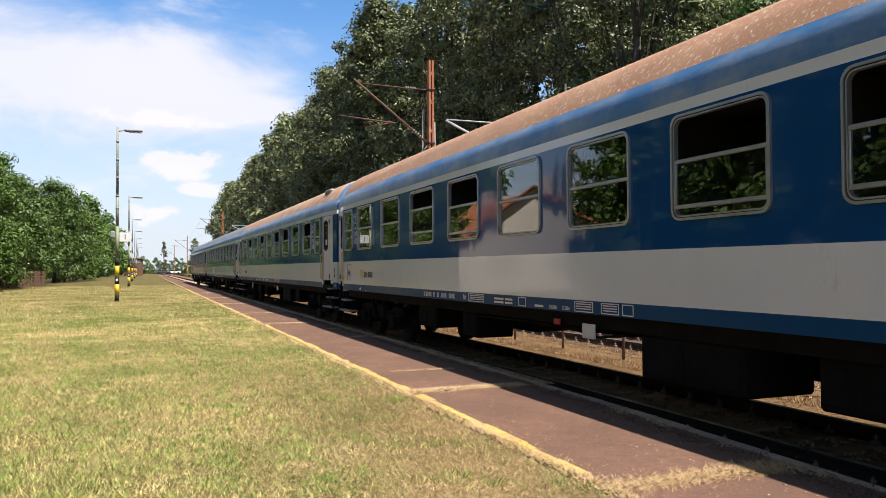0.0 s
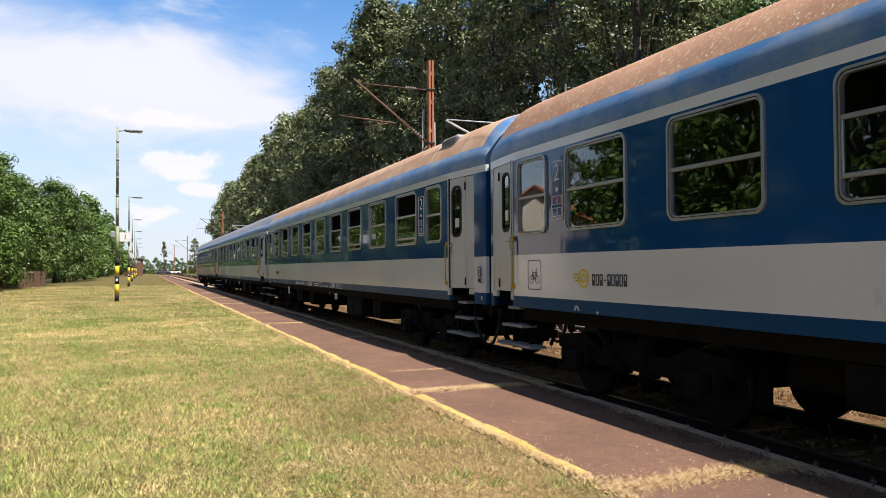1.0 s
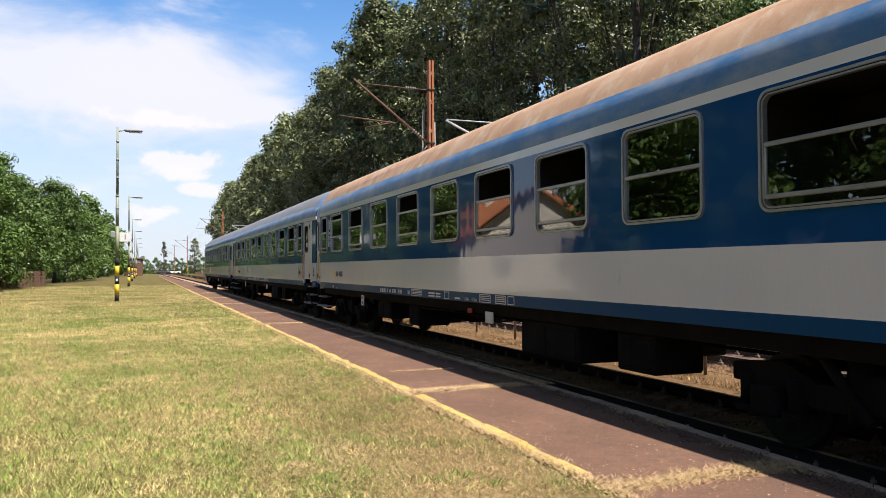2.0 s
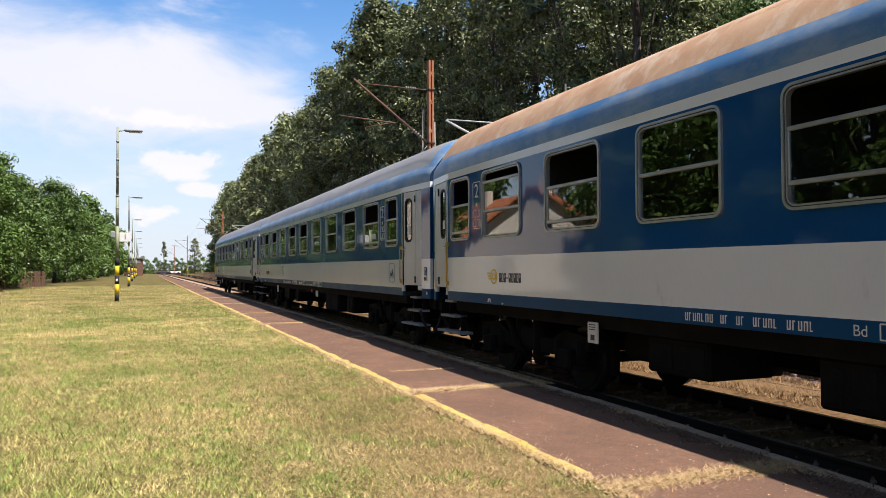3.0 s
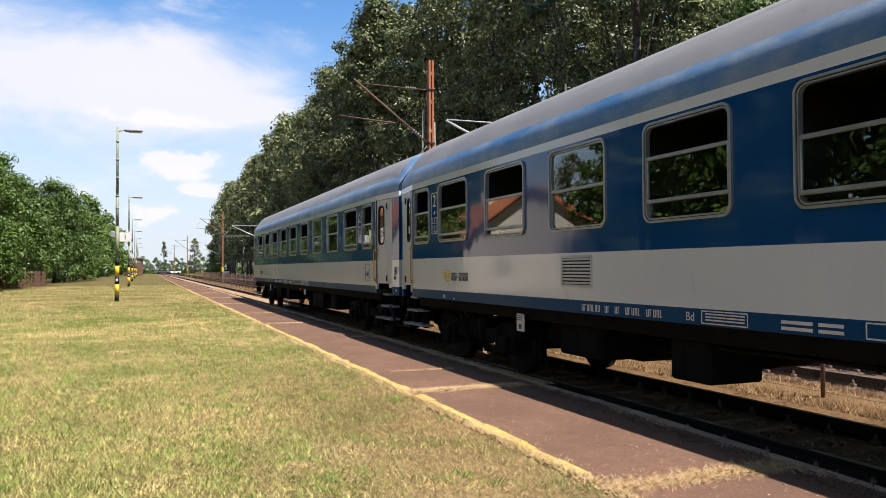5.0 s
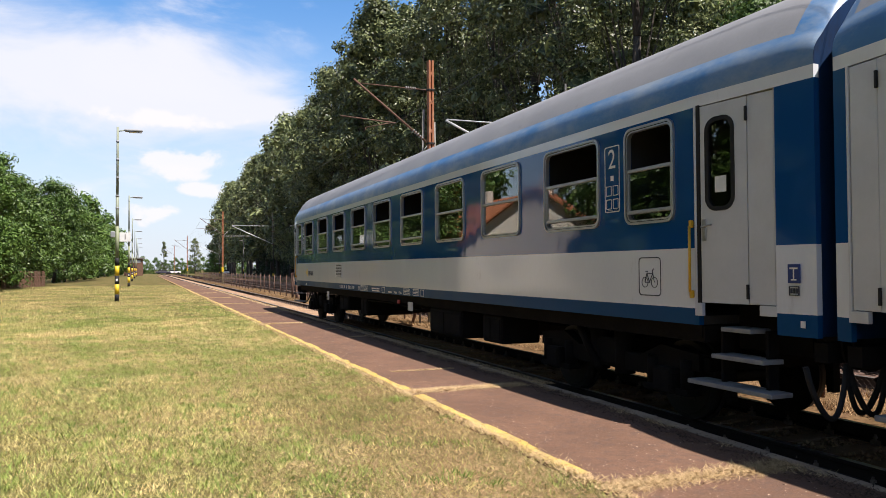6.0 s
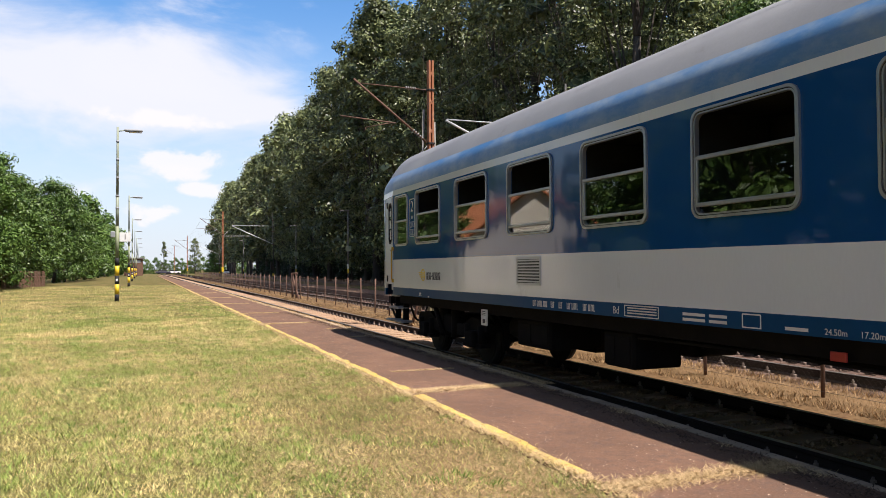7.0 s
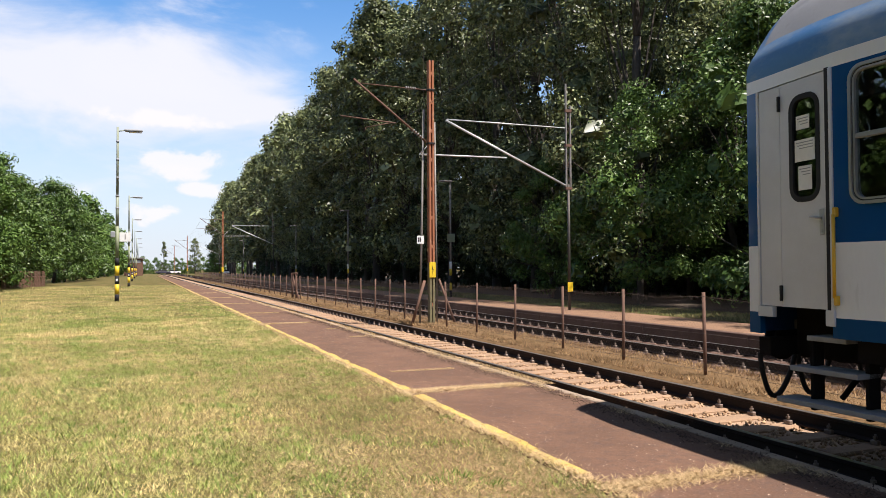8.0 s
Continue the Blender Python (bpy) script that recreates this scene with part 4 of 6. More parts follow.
def coach_thing(roof_mat, label, vent, bicycles, open_mask, rear_notices, seed):
    c = thing("passenger_coach", label, "railway coach", group="coaches of the train")
    r = random.Random(seed)
    for side in (-1, 1):
        holes = [(y0 - BIG_W + 0.015, y0 - 0.015, W_Z0 + 0.015, W_Z1 - 0.015) for y0 in BIG] + [(a + 0.015, b - 0.015, W_Z0 + 0.015, W_Z1 - 0.015) for a, b in SMALL]
        y_in0, y_in1 = DOORS[1][1], DOORS[0][0]
        part("window_band", shared(("window_band", side), lambda: wall_strip(side, y_in0, y_in1, Z_BAND1, Z_RAIL0, holes), BLUE), BLUE, c, "deep blue window band")
        part("waist_panel", shared(("waist_panel", side), lambda: wall_strip(side, y_in0, y_in1, Z_BAND0, Z_BAND1), GREY), GREY, c, "light grey waist panel")
        part("skirt", shared(("skirt", side), lambda: wall_strip(side, y_in0, y_in1, Z_SKIRT, Z_BAND0), BLUE_SKIRT), BLUE_SKIRT, c, "blue lower skirt")
        part("gutter_stripe", shared(("gutter_stripe", side), lambda: wall_strip(side, END_F, END_R, Z_RAIL0, Z_RAIL1), GREY), GREY, c, "light grey stripe under the roof")
        for ya, yb in ((DOORS[0][1], END_R), (END_F, DOORS[1][0])):
            part("corner_post", shared(("corner_post", side, ya), lambda: wall_strip(side, ya, yb, Z_BAND1, Z_RAIL0), BLUE), BLUE, c)
            part("corner_post", shared(("corner_low", side, ya), lambda: wall_strip(side, ya, yb, Z_BAND0, Z_BAND1), GREY), GREY, c)
            part("corner_post", shared(("corner_skirt", side, ya), lambda: wall_strip(side, ya, yb, Z_SKIRT - 0.03, Z_BAND0), BLUE_SKIRT), BLUE_SKIRT, c)
        for k, y0 in enumerate(BIG):
            window_unit(c, side, y0 - BIG_W, y0, open_mask[k])
        for a, b in SMALL:
            window_unit(c, side, a, b, open_mask[9 if a > 0 else 10])
        door_unit(c, side, *DOORS[0], True, rear_notices and side < 0)
        door_unit(c, side, *DOORS[1], False)
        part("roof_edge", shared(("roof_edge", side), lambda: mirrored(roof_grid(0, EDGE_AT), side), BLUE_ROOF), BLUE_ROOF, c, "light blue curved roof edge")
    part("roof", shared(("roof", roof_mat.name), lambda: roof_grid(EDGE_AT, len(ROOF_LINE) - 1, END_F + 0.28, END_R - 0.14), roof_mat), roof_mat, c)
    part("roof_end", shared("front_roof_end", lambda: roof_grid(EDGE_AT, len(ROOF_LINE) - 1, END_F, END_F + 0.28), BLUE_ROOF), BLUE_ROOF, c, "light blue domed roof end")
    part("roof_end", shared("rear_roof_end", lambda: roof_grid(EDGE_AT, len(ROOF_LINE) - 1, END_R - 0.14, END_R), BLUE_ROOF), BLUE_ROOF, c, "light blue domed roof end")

    for e, (y, s) in enumerate(((END_R, -1), (END_F, 1))):
        def ends():
            bm = bmesh.new()
            wv = HALF_W - TAPER - 0.005
            rise = [(x * wv / HALF_W, Z_RAIL1 + (z - Z_RAIL1) * 0.76) for x, z in ROOF_LINE]
            top = [(-x, z) for x, z in rise] + rise[-2::-1]
            outline = [(wv, Z_SKIRT - 0.02), (-wv, Z_SKIRT - 0.02)] + top
            a = [bm.verts.new((x, y - 0.002 * (1 if s < 0 else -1), z)) for x, z in outline]
            b = [bm.verts.new((x, y + s * 0.06, z)) for x, z in outline]
            bm.faces.new(a)
            bm.faces.new(b[::-1])
            for i in range(len(a)):
                bm.faces.new((a[i], a[(i + 1) % len(a)], b[(i + 1) % len(a)], b[i]))
            return bm

        part("end_wall", shared(("end_wall", e), ends, BLUE_END), BLUE_END, c, "grimy blue end wall with the gap's shade in its colour")

    for e, (y, s) in enumerate(((END_R, 1), (END_F, -1))):
        def bellows():
            bm = bmesh.new()
            for k in range(3):
                y0 = y + s * (0.005 + k * 0.055)
                ring_plate_y(bm, 0.62, 0.45, 1.2, 3.45, min(y0, y0 + s * 0.045), max(y0, y0 + s * 0.045))
            return bm

        part("gangway", shared(("gangway", e), bellows, RUBBER), RUBBER, c, "black rubber gangway bellows")

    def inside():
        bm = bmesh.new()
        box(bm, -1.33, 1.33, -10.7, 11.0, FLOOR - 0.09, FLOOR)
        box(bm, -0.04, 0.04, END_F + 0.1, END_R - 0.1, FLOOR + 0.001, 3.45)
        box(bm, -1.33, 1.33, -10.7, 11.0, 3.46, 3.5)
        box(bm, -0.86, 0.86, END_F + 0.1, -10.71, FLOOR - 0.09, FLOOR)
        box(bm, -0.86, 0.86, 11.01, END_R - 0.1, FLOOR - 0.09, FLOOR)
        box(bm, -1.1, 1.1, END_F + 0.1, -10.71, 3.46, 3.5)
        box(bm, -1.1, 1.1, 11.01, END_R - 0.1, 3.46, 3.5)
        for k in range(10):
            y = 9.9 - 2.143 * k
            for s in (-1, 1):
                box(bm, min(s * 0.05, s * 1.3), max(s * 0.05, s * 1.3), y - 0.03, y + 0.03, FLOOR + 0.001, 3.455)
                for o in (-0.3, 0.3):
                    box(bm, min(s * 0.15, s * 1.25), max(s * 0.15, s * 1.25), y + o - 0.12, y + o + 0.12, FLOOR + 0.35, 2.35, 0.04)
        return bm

    part("interior", shared("interior", inside, SHADED_IN), SHADED_IN, c)

    def under():
        bm = bmesh.new()
        box(bm, -1.30, 1.30, -10.72, 10.98, 0.98, 1.148)
        box(bm, -0.85, 0.85, END_F + 0.15, -10.73, 0.9, 1.14)
        box(bm, -0.85, 0.85, 10.99, END_R - 0.15, 0.9, 1.14)
        for s in (-1, 1):
            box(bm, s * 1.3 - 0.02, s * 1.3 + 0.02, -10.7, 10.9, 1.02, 1.158)
        rod(bm, (-0.3, -1, 0.88), (-0.3, 1.4, 0.88), 0.11, n=14)
        rod(bm, (0.5, 3.2, 0.72), (0.5, 5.2, 0.72), 0.22, n=14)
        rod(bm, (-0.7, 4.6, 0.75), (-0.7, 6.3, 0.75), 0.2, n=14)
        for k in range(6):
            rod(bm, (-1.2, -1.9 + 0.75 * k, 0.9), (-1.2, -1.86 + 0.75 * k, 1.02), 0.02, n=6)
        tube(bm, [(-1.22, -2.2, 0.93), (-1.22, -1.6, 0.86), (-1.22, -0.9, 0.92), (-1.22, 0.4, 0.94), (-1.22, 2.2, 0.92)], 0.018, 5)
        rod(bm, (-0.9, -6.3, 0.95), (-0.9, 6.4, 0.95), 0.03)
        rod(bm, (0.1, -7, 0.75), (0.1, 7, 0.75), 0.025)
        for y, s in ((END_R, 1), (END_F, -1)):
            box(bm, -1.2, 1.2, min(y, y - s * 0.14), max(y, y - s * 0.14), 0.92, 1.09)
            rod(bm, (-0.25, y - s * 0.3, 0.7), (-0.25, y - s * 0.1, 0.45), 0.03)
        return bm

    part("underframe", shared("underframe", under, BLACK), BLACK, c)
    # the last box is added on the far side to block light through a gap
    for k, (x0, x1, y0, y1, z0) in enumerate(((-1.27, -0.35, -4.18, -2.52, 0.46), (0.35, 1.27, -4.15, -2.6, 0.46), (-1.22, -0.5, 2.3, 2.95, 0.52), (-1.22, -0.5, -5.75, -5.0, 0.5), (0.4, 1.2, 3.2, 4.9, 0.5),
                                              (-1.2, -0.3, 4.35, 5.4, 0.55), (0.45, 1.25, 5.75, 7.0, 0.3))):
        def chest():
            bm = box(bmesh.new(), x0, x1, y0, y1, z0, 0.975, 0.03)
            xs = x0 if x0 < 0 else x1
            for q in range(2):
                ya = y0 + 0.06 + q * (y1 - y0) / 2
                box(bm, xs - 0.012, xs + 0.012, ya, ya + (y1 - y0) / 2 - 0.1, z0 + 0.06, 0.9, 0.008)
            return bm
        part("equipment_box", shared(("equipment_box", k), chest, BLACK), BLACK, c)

    def buffer():
        bm = bmesh.new()
        rod(bm, (0, -0.05, 0), (0, 0.03, 0), 0.12, n=14)
        rod(bm, (0, 0.03, 0), (0, 0.055, 0), 0.21, n=20)
        return bm

    def hose():
        bm = bmesh.new()
        return tube(bm, [(0.46 * k / 14, 0.10 + 0.05 * math.sin(math.pi * k / 14), -0.44 * math.sin(math.pi * k / 14) ** 0.75) for k in range(15)], 0.026, 6)

    for y, turn in ((END_R, 0), (END_F, 180)):
        for x in (-0.875, 0.875):
            part("buffer", shared("buffer", buffer, BLACK), BLACK, c).matrix_basis = pose(x, y, 1.06, 0, 0, turn)
        for x in (-1.1, -0.62, 0.2):
            part("brake_hose", shared("brake_hose", hose, RUBBER), RUBBER, c, "black looped brake hose").matrix_basis = pose(x, y, 0.92, 0, 0, turn)
        part("coupler", shared("coupler", lambda: box(bmesh.new(), -0.12, 0.12, 0, 0.1, 0.78, 1.0, 0.02), BLACK), BLACK, c).matrix_basis = pose(0, y, 0, 0, 0, turn)
    bogie(c, 8.6)
    bogie(c, -8.6)
    sx = -HALF_W - 0.001
    signs(c, sx, 9.74, WHITE)
    signs(c, sx, -9.29, WHITE)
    # maker's plates and small plates
    if seed != 11:
        dp = part("data_plate", box(bmesh.new(), -1.36, -1.335, 6.2, 6.44, 0.79, 1.06, 0.01), WHITE, c, "white data plate below the sill")
        part("plate_print", box(bmesh.new(), -1.363, -1.361, 6.27, 6.36, 0.83, 0.90), INK, dp)
        for zz in (0.96, 0.99, 1.02):
            part("plate_print", box(bmesh.new(), -1.363, -1.361, 6.25, 6.40, zz, zz + 0.012), INK, dp)
    part("data_plate", box(bmesh.new(), -1.36, -1.335, -1.68, -1.38, 0.84, 1.03, 0.01), WHITE, c, "white data plate below the sill")
    part("data_plate", box(bmesh.new(), -1.36, -1.335, -0.80, -0.64, 0.97, 1.05, 0.005), RED, c, "red plate below the sill")
    # lettering along the skirt: numbers as plain bars, short marks that can be read as lettering
    bars = bmesh.new()
    y = 4.42
    for wlen in (0.434, 0.0, 0.124, 0.0, 0.124, 0.0, 0.31, 0.0, 0.31):
        for q in range(int(round(wlen / 0.062))):
            y1 = y - q * 0.062
            box(bars, sx - 0.003, sx, y1 - 0.012, y1, 1.205, 1.29)
            if q % 3 != 1:
                box(bars, sx - 0.003, sx, y1 - 0.044, y1 - 0.030, 1.205, 1.29)
            box(bars, sx - 0.003, sx, y1 - 0.030, y1 - 0.012, 1.278 if q % 2 else 1.205, 1.29 if q % 2 else 1.217)
        y -= wlen + 0.045
    for a, b, za, zb in ((0.78, 1.12, 1.255, 1.285), (0.78, 1.12, 1.20, 1.23), (0.47, 0.72, 1.255, 1.285), (0.47, 0.72, 1.20, 1.23), (-0.5, -0.25, 1.20, 1.23)):
        box(bars, sx - 0.003, sx, a, b, za, zb)
    for a, b in ((1.52, 2.16), (-1.78, -1.34), (-2.34, -1.96), (-2.63, -2.41), (0.03, 0.27)):
        ring_plate(bars, rounded(a, b, 1.185, 1.32, 0.01), rounded(a + 0.012, b - 0.012, 1.197, 1.308, 0.006), sx - 0.003, sx)
    for a, b in ((-1.74, -1.38), (-2.30, -2.0), (1.56, 2.1)):
        for zz in (1.22, 1.25, 1.28):
            box(bars, sx - 0.003, sx, a, b, zz, zz + 0.014)
    tagged(part("lettering", bars, WHITE, c, "white lettering bars along the skirt"), kind="stuff")
    writing("class_letters", "Bd", 0.13, WHITE, c, 2.33, 1.245, sx - 0.003, "white letters Bd")
    writing("length_mark", "24.50m", 0.075, WHITE, c, -0.78, 1.215, sx - 0.003, "white length mark")
    writing("length_mark", "17.20m", 0.075, WHITE, c, -1.12, 1.215, sx - 0.003, "white length mark")
    # operator's emblem: ringed wheel with wings, and a row of plain bars
    for yl in (9.08,):
        bm = bmesh.new()
        ring_plate(bm, [(yl + 0.125 * math.cos(k * math.tau / 24), 1.62 + 0.125 * math.sin(k * math.tau / 24)) for k in range(24)],
                   [(yl + 0.095 * math.cos(k * math.tau / 24), 1.62 + 0.095 * math.sin(k * math.tau / 24)) for k in range(24)], sx - 0.003, sx)
        ring_plate(bm, [(yl + 0.065 * math.cos(k * math.tau / 24), 1.62 + 0.065 * math.sin(k * math.tau / 24)) for k in range(24)],
                   [(yl + 0.035 * math.cos(k * math.tau / 24), 1.62 + 0.035 * math.sin(k * math.tau / 24)) for k in range(24)], sx - 0.003, sx)
        for zz, ln in ((1.675, 0.2), (1.63, 0.17), (1.585, 0.14)):
            box(bm, sx - 0.0035, sx, yl + 0.06, yl + 0.06 + ln, zz - 0.014, zz + 0.008)
            box(bm, sx - 0.0035, sx, yl - 0.06 - ln * 0.3, yl - 0.06, zz - 0.014, zz + 0.008)
        part("emblem", bm, YELLOW, c, "yellow winged wheel emblem")
        bm = bmesh.new()
        for k in range(9):
            if k != 3:
                yy0 = yl - 0.20 - k * 0.085
                ring_plate(bm, rounded(yy0 - 0.07, yy0, 1.53, 1.675, 0.012), rounded(yy0 - 0.05, yy0 - 0.02, 1.55 if k % 2 else 1.60, 1.655, 0.006), sx - 0.003, sx)
            else:
                box(bm, sx - 0.003, sx, yl - 0.20 - k * 0.085 - 0.06, yl - 0.20 - k * 0.085 - 0.01, 1.59, 1.61)
        tagged(part("brand_bars", bm, INK, c, "dark blue lettering bars"), kind="stuff")
    bm = bmesh.new()
    for k in range(6):
        a = k * math.pi / 5
        rod(bm, (sx - 0.002, 9.25 + 0.035 * math.cos(a), 1.205 + 0.035 * math.sin(a)), (sx - 0.002, 9.25 + 0.06 * math.cos(a), 1.205 + 0.06 * math.sin(a)), 0.009, n=5)
    ring_plate(bm, [(9.25 + 0.045 * math.cos(k * math.pi / 11), 1.205 + 0.045 * math.sin(k * math.pi / 11)) for k in range(12)],
               [(9.25 + 0.028 * math.cos(k * math.pi / 11), 1.205 + 0.028 * math.sin(k * math.pi / 11)) for k in range(12)], sx - 0.003, sx)
    box(bm, sx - 0.003, sx, 8.735, 8.795, 1.195, 1.207)
    box(bm, sx - 0.003, sx, 8.76, 8.77, 1.172, 1.195)
    part("jacking_mark", bm, WHITE, c, "white jacking and gear marks on the skirt")
    if bicycles:
        for yb in bicycles:
            bm = ring_plate(bmesh.new(), rounded(yb - 0.20, yb + 0.20, 1.44, 1.87, 0.05), rounded(yb - 0.188, yb + 0.188, 1.452, 1.858, 0.04), sx - 0.003, sx)
            for o in (-0.085, 0.085):
                ring_plate(bm, [(yb + o + 0.06 * math.cos(k * math.tau / 18), 1.59 + 0.06 * math.sin(k * math.tau / 18)) for k in range(18)],
                           [(yb + o + 0.051 * math.cos(k * math.tau / 18), 1.59 + 0.051 * math.sin(k * math.tau / 18)) for k in range(18)], sx - 0.003, sx)
            for (a0, b0), (a1, b1) in (((-0.085, 1.59), (-0.05, 1.72)), ((-0.06, 1.69), (0.05, 1.69)), ((0.05, 1.69), (0.085, 1.59)), ((0.05, 1.69), (0.0, 1.59)), ((0.0, 1.59), (0.085, 1.59)), ((0.0, 1.59), (-0.055, 1.69)), ((-0.05, 1.72), (-0.075, 1.74)), ((0.035, 1.71), (0.07, 1.71))):
                rod(bm, (sx - 0.002, yb + a0, b0), (sx - 0.002, yb + a1, b1), 0.005, n=5)
            part("bicycle_sign", bm, INK, c, "dark framed bicycle pictogram")
    # platform-side corner: blue pictogram with a small outlined plate under it, and a white square on the skirt
    gx = -HALF_W + inset(-11.93) - 0.012
    g = part("glass_sign", box(bmesh.new(), gx, gx + 0.01, -12.0, -11.86, 1.61, 1.78, 0.003), BLUE_SIGN, c, "small blue pictogram sign on the corner post")
    bm = box(bmesh.new(), gx - 0.003, gx, -11.975, -11.885, 1.735, 1.75)
    box(bm, gx - 0.003, gx, -11.936, -11.924, 1.65, 1.735)
    box(bm, gx - 0.003, gx, -11.96, -11.90, 1.635, 1.648)
    part("pictogram", bm, WHITE, g)
    bm = ring_plate(bmesh.new(), rounded(-11.985, -11.875, 1.50, 1.585, 0.006), rounded(-11.978, -11.882, 1.507, 1.578, 0.004), gx - 0.002, gx + 0.008)
    for o in (-0.03, 0.0, 0.03):
        box(bm, gx - 0.002, gx + 0.008, -11.93 + o - 0.008, -11.93 + o + 0.008, 1.52, 1.565)
    part("number_plate", bm, INK, c, "small dark outlined plate")
    part("reflector", box(bmesh.new(), gx - 0.002, gx + 0.006, -12.05, -12.0, 1.22, 1.28), WHITE, c, "small white square on the skirt")
    if vent:
        v = part("louvre", ring_plate(bmesh.new(), rounded(vent - 0.38, vent + 0.38, 1.50, 1.92, 0.02), rounded(vent - 0.35, vent + 0.35, 1.53, 1.89, 0.01), sx - 0.012, sx), GREY_DOOR, c, "grey ventilation louvre")
        part("louvre_back", box(bmesh.new(), sx - 0.002, sx + 0.0005, vent - 0.345, vent + 0.345, 1.535, 1.885), RUBBER, v)
        for k in range(8):
            part("slat", shared(("slat", vent), lambda: box(bmesh.new(), sx - 0.016, sx - 0.002, vent - 0.35, vent + 0.35, 1.545, 1.57), GREY_DOOR), GREY_DOOR, v).location = (0, 0, k * 0.044)

    if roof_mat is not ROOF_GREY:
        part("roof_vent", shared("roof_vent", lambda: box(bmesh.new(), -1.10, -0.80, -10.35, -9.55, 4.10, 4.345, 0.05), MAST_GREY), MAST_GREY, c, "dark roof ventilator")
    COACHES.append(c)
    return c


def mirrored(bm, side):
    for v in bm.verts:
        v.co.x *= side
    return bm


def ring_plate_y(bm, w, wi, z0, z1, y0, y1):
    outer = [(w, z1), (-w, z1), (-w, z0), (w, z0)]
    inner = [(wi, z1 - 0.15), (-wi, z1 - 0.15), (-wi, z0 + 0.1), (wi, z0 + 0.1)]
    v = [[bm.verts.new((x, y, z)) for x, z in o] for y in (y0, y1) for o in (outer, inner)]
    for i in range(4):
        j = (i + 1) % 4
        for q in ((v[0][i], v[0][j], v[1][j], v[1][i]), (v[2][j], v[2][i], v[3][i], v[3][j]), (v[0][j], v[0][i], v[2][i], v[2][j]), (v[1][i], v[1][j], v[3][j], v[3][i])):
            bm.faces.new(q)


# from the front of the train to its end
coach_thing(ROOF_RUST, "blue and grey passenger coach with a rusty speckled roof", None, (10.40,), "00210011000", False, 11)
coach_thing(ROOF_TAN, "blue and grey passenger coach with a tan rusted roof", None, (), "31020110110", False, 12)
coach_thing(ROOF_GREY, "blue and grey passenger coach with a grey roof and louvre", 4.55, (-10.0,), "11021002111", False, 13)
coach_thing(ROOF_GREY, "last blue and grey passenger coach with louvre and door notices", 4.55, (-10.0,), "11111100101", True, 14)


# ---------------------------------------------------------------- fence, lamps, masts
def fence():
    f = thing("fence", "rusty post and chain-link fence between the tracks", "fence")
    X = 8.6
    post = done("post", rod(bmesh.new(), (0, 0, -0.15), (0, 0, 1.34), 0.029, n=8), FENCE_RUST)
    ys = [-18.3, -15.9, -13.5, -11.1, -8.8, -6.4, -4.0, -1.6, 0.8, 3.1, 5.5, 7.8, 10.13, 12.42, 14.70, 17.01, 19.36, 21.6, 25.6, 27.4, 29.3, 31.4, 33.7, 36.0, 38.3, 40.3, 42.6, 44.8]
    while ys[-1] < 140:
        ys.append(ys[-1] + 2.35)
    r = random.Random(8)
    for y in ys:
        p = part("post", post, FENCE_RUST, f)
        p.matrix_basis = pose(X, y, 0.0, r.uniform(-1.5, 1.5), r.uniform(-1.5, 1.5), 0)

    def link(width):
        bm = bmesh.new()
        h, s = 1.22, 0.085
        n = int((width + h) / s)
        for k in range(n):
            o = k * s - h
            for d in (1, -1):
                a0, a1 = max(0.0, -o), min(h, width - o)
                if a1 > a0:
                    q = [(0, o + a0, 0.05 + (a0 if d > 0 else h - a0)), (0, o + a1, 0.05 + (a1 if d > 0 else h - a1))]
                    rod(bm, q[0], q[1], 0.0010, n=3)
        for zz in (0.06, 0.66, 1.27):
            m = zz - (0.05 if zz > 1 else 0.0)
            tube(bm, [(0, 0, zz), (0, width * 0.3, (zz + m) / 2 - 0.005), (0, width * 0.55, m - 0.005), (0, width, zz)], 0.004, 3)
        return bm

    for a, b in zip(ys, ys[1:]):
        if b > 3 and a < 120:
            key = ("mesh_panel", round((b - a) * 4) / 4)
            p = part("mesh_panel", shared(key, lambda: link(b - a), LINK), LINK, f)
            p.location = (X - 0.03, a, 0)
            p.scale = (1, (b - a) / max(v.co.y for v in p.data.vertices), 1)
    # stout braced end posts
    for y in (46.0, 47.3):
        part("end_post", rod(bmesh.new(), (X, y, -0.1), (X, y + 0.1, 1.5), 0.07, 0.06), FENCE_RUST, f)
    part("brace", rod(bmesh.new(), (X, 47.35, 1.35), (X, 45.2, -0.1), 0.05), FENCE_RUST, f)
    part("brace", rod(bmesh.new(), (X, 45.8, 1.5), (X, 47.5, 1.45), 0.05), FENCE_RUST, f)


fence()


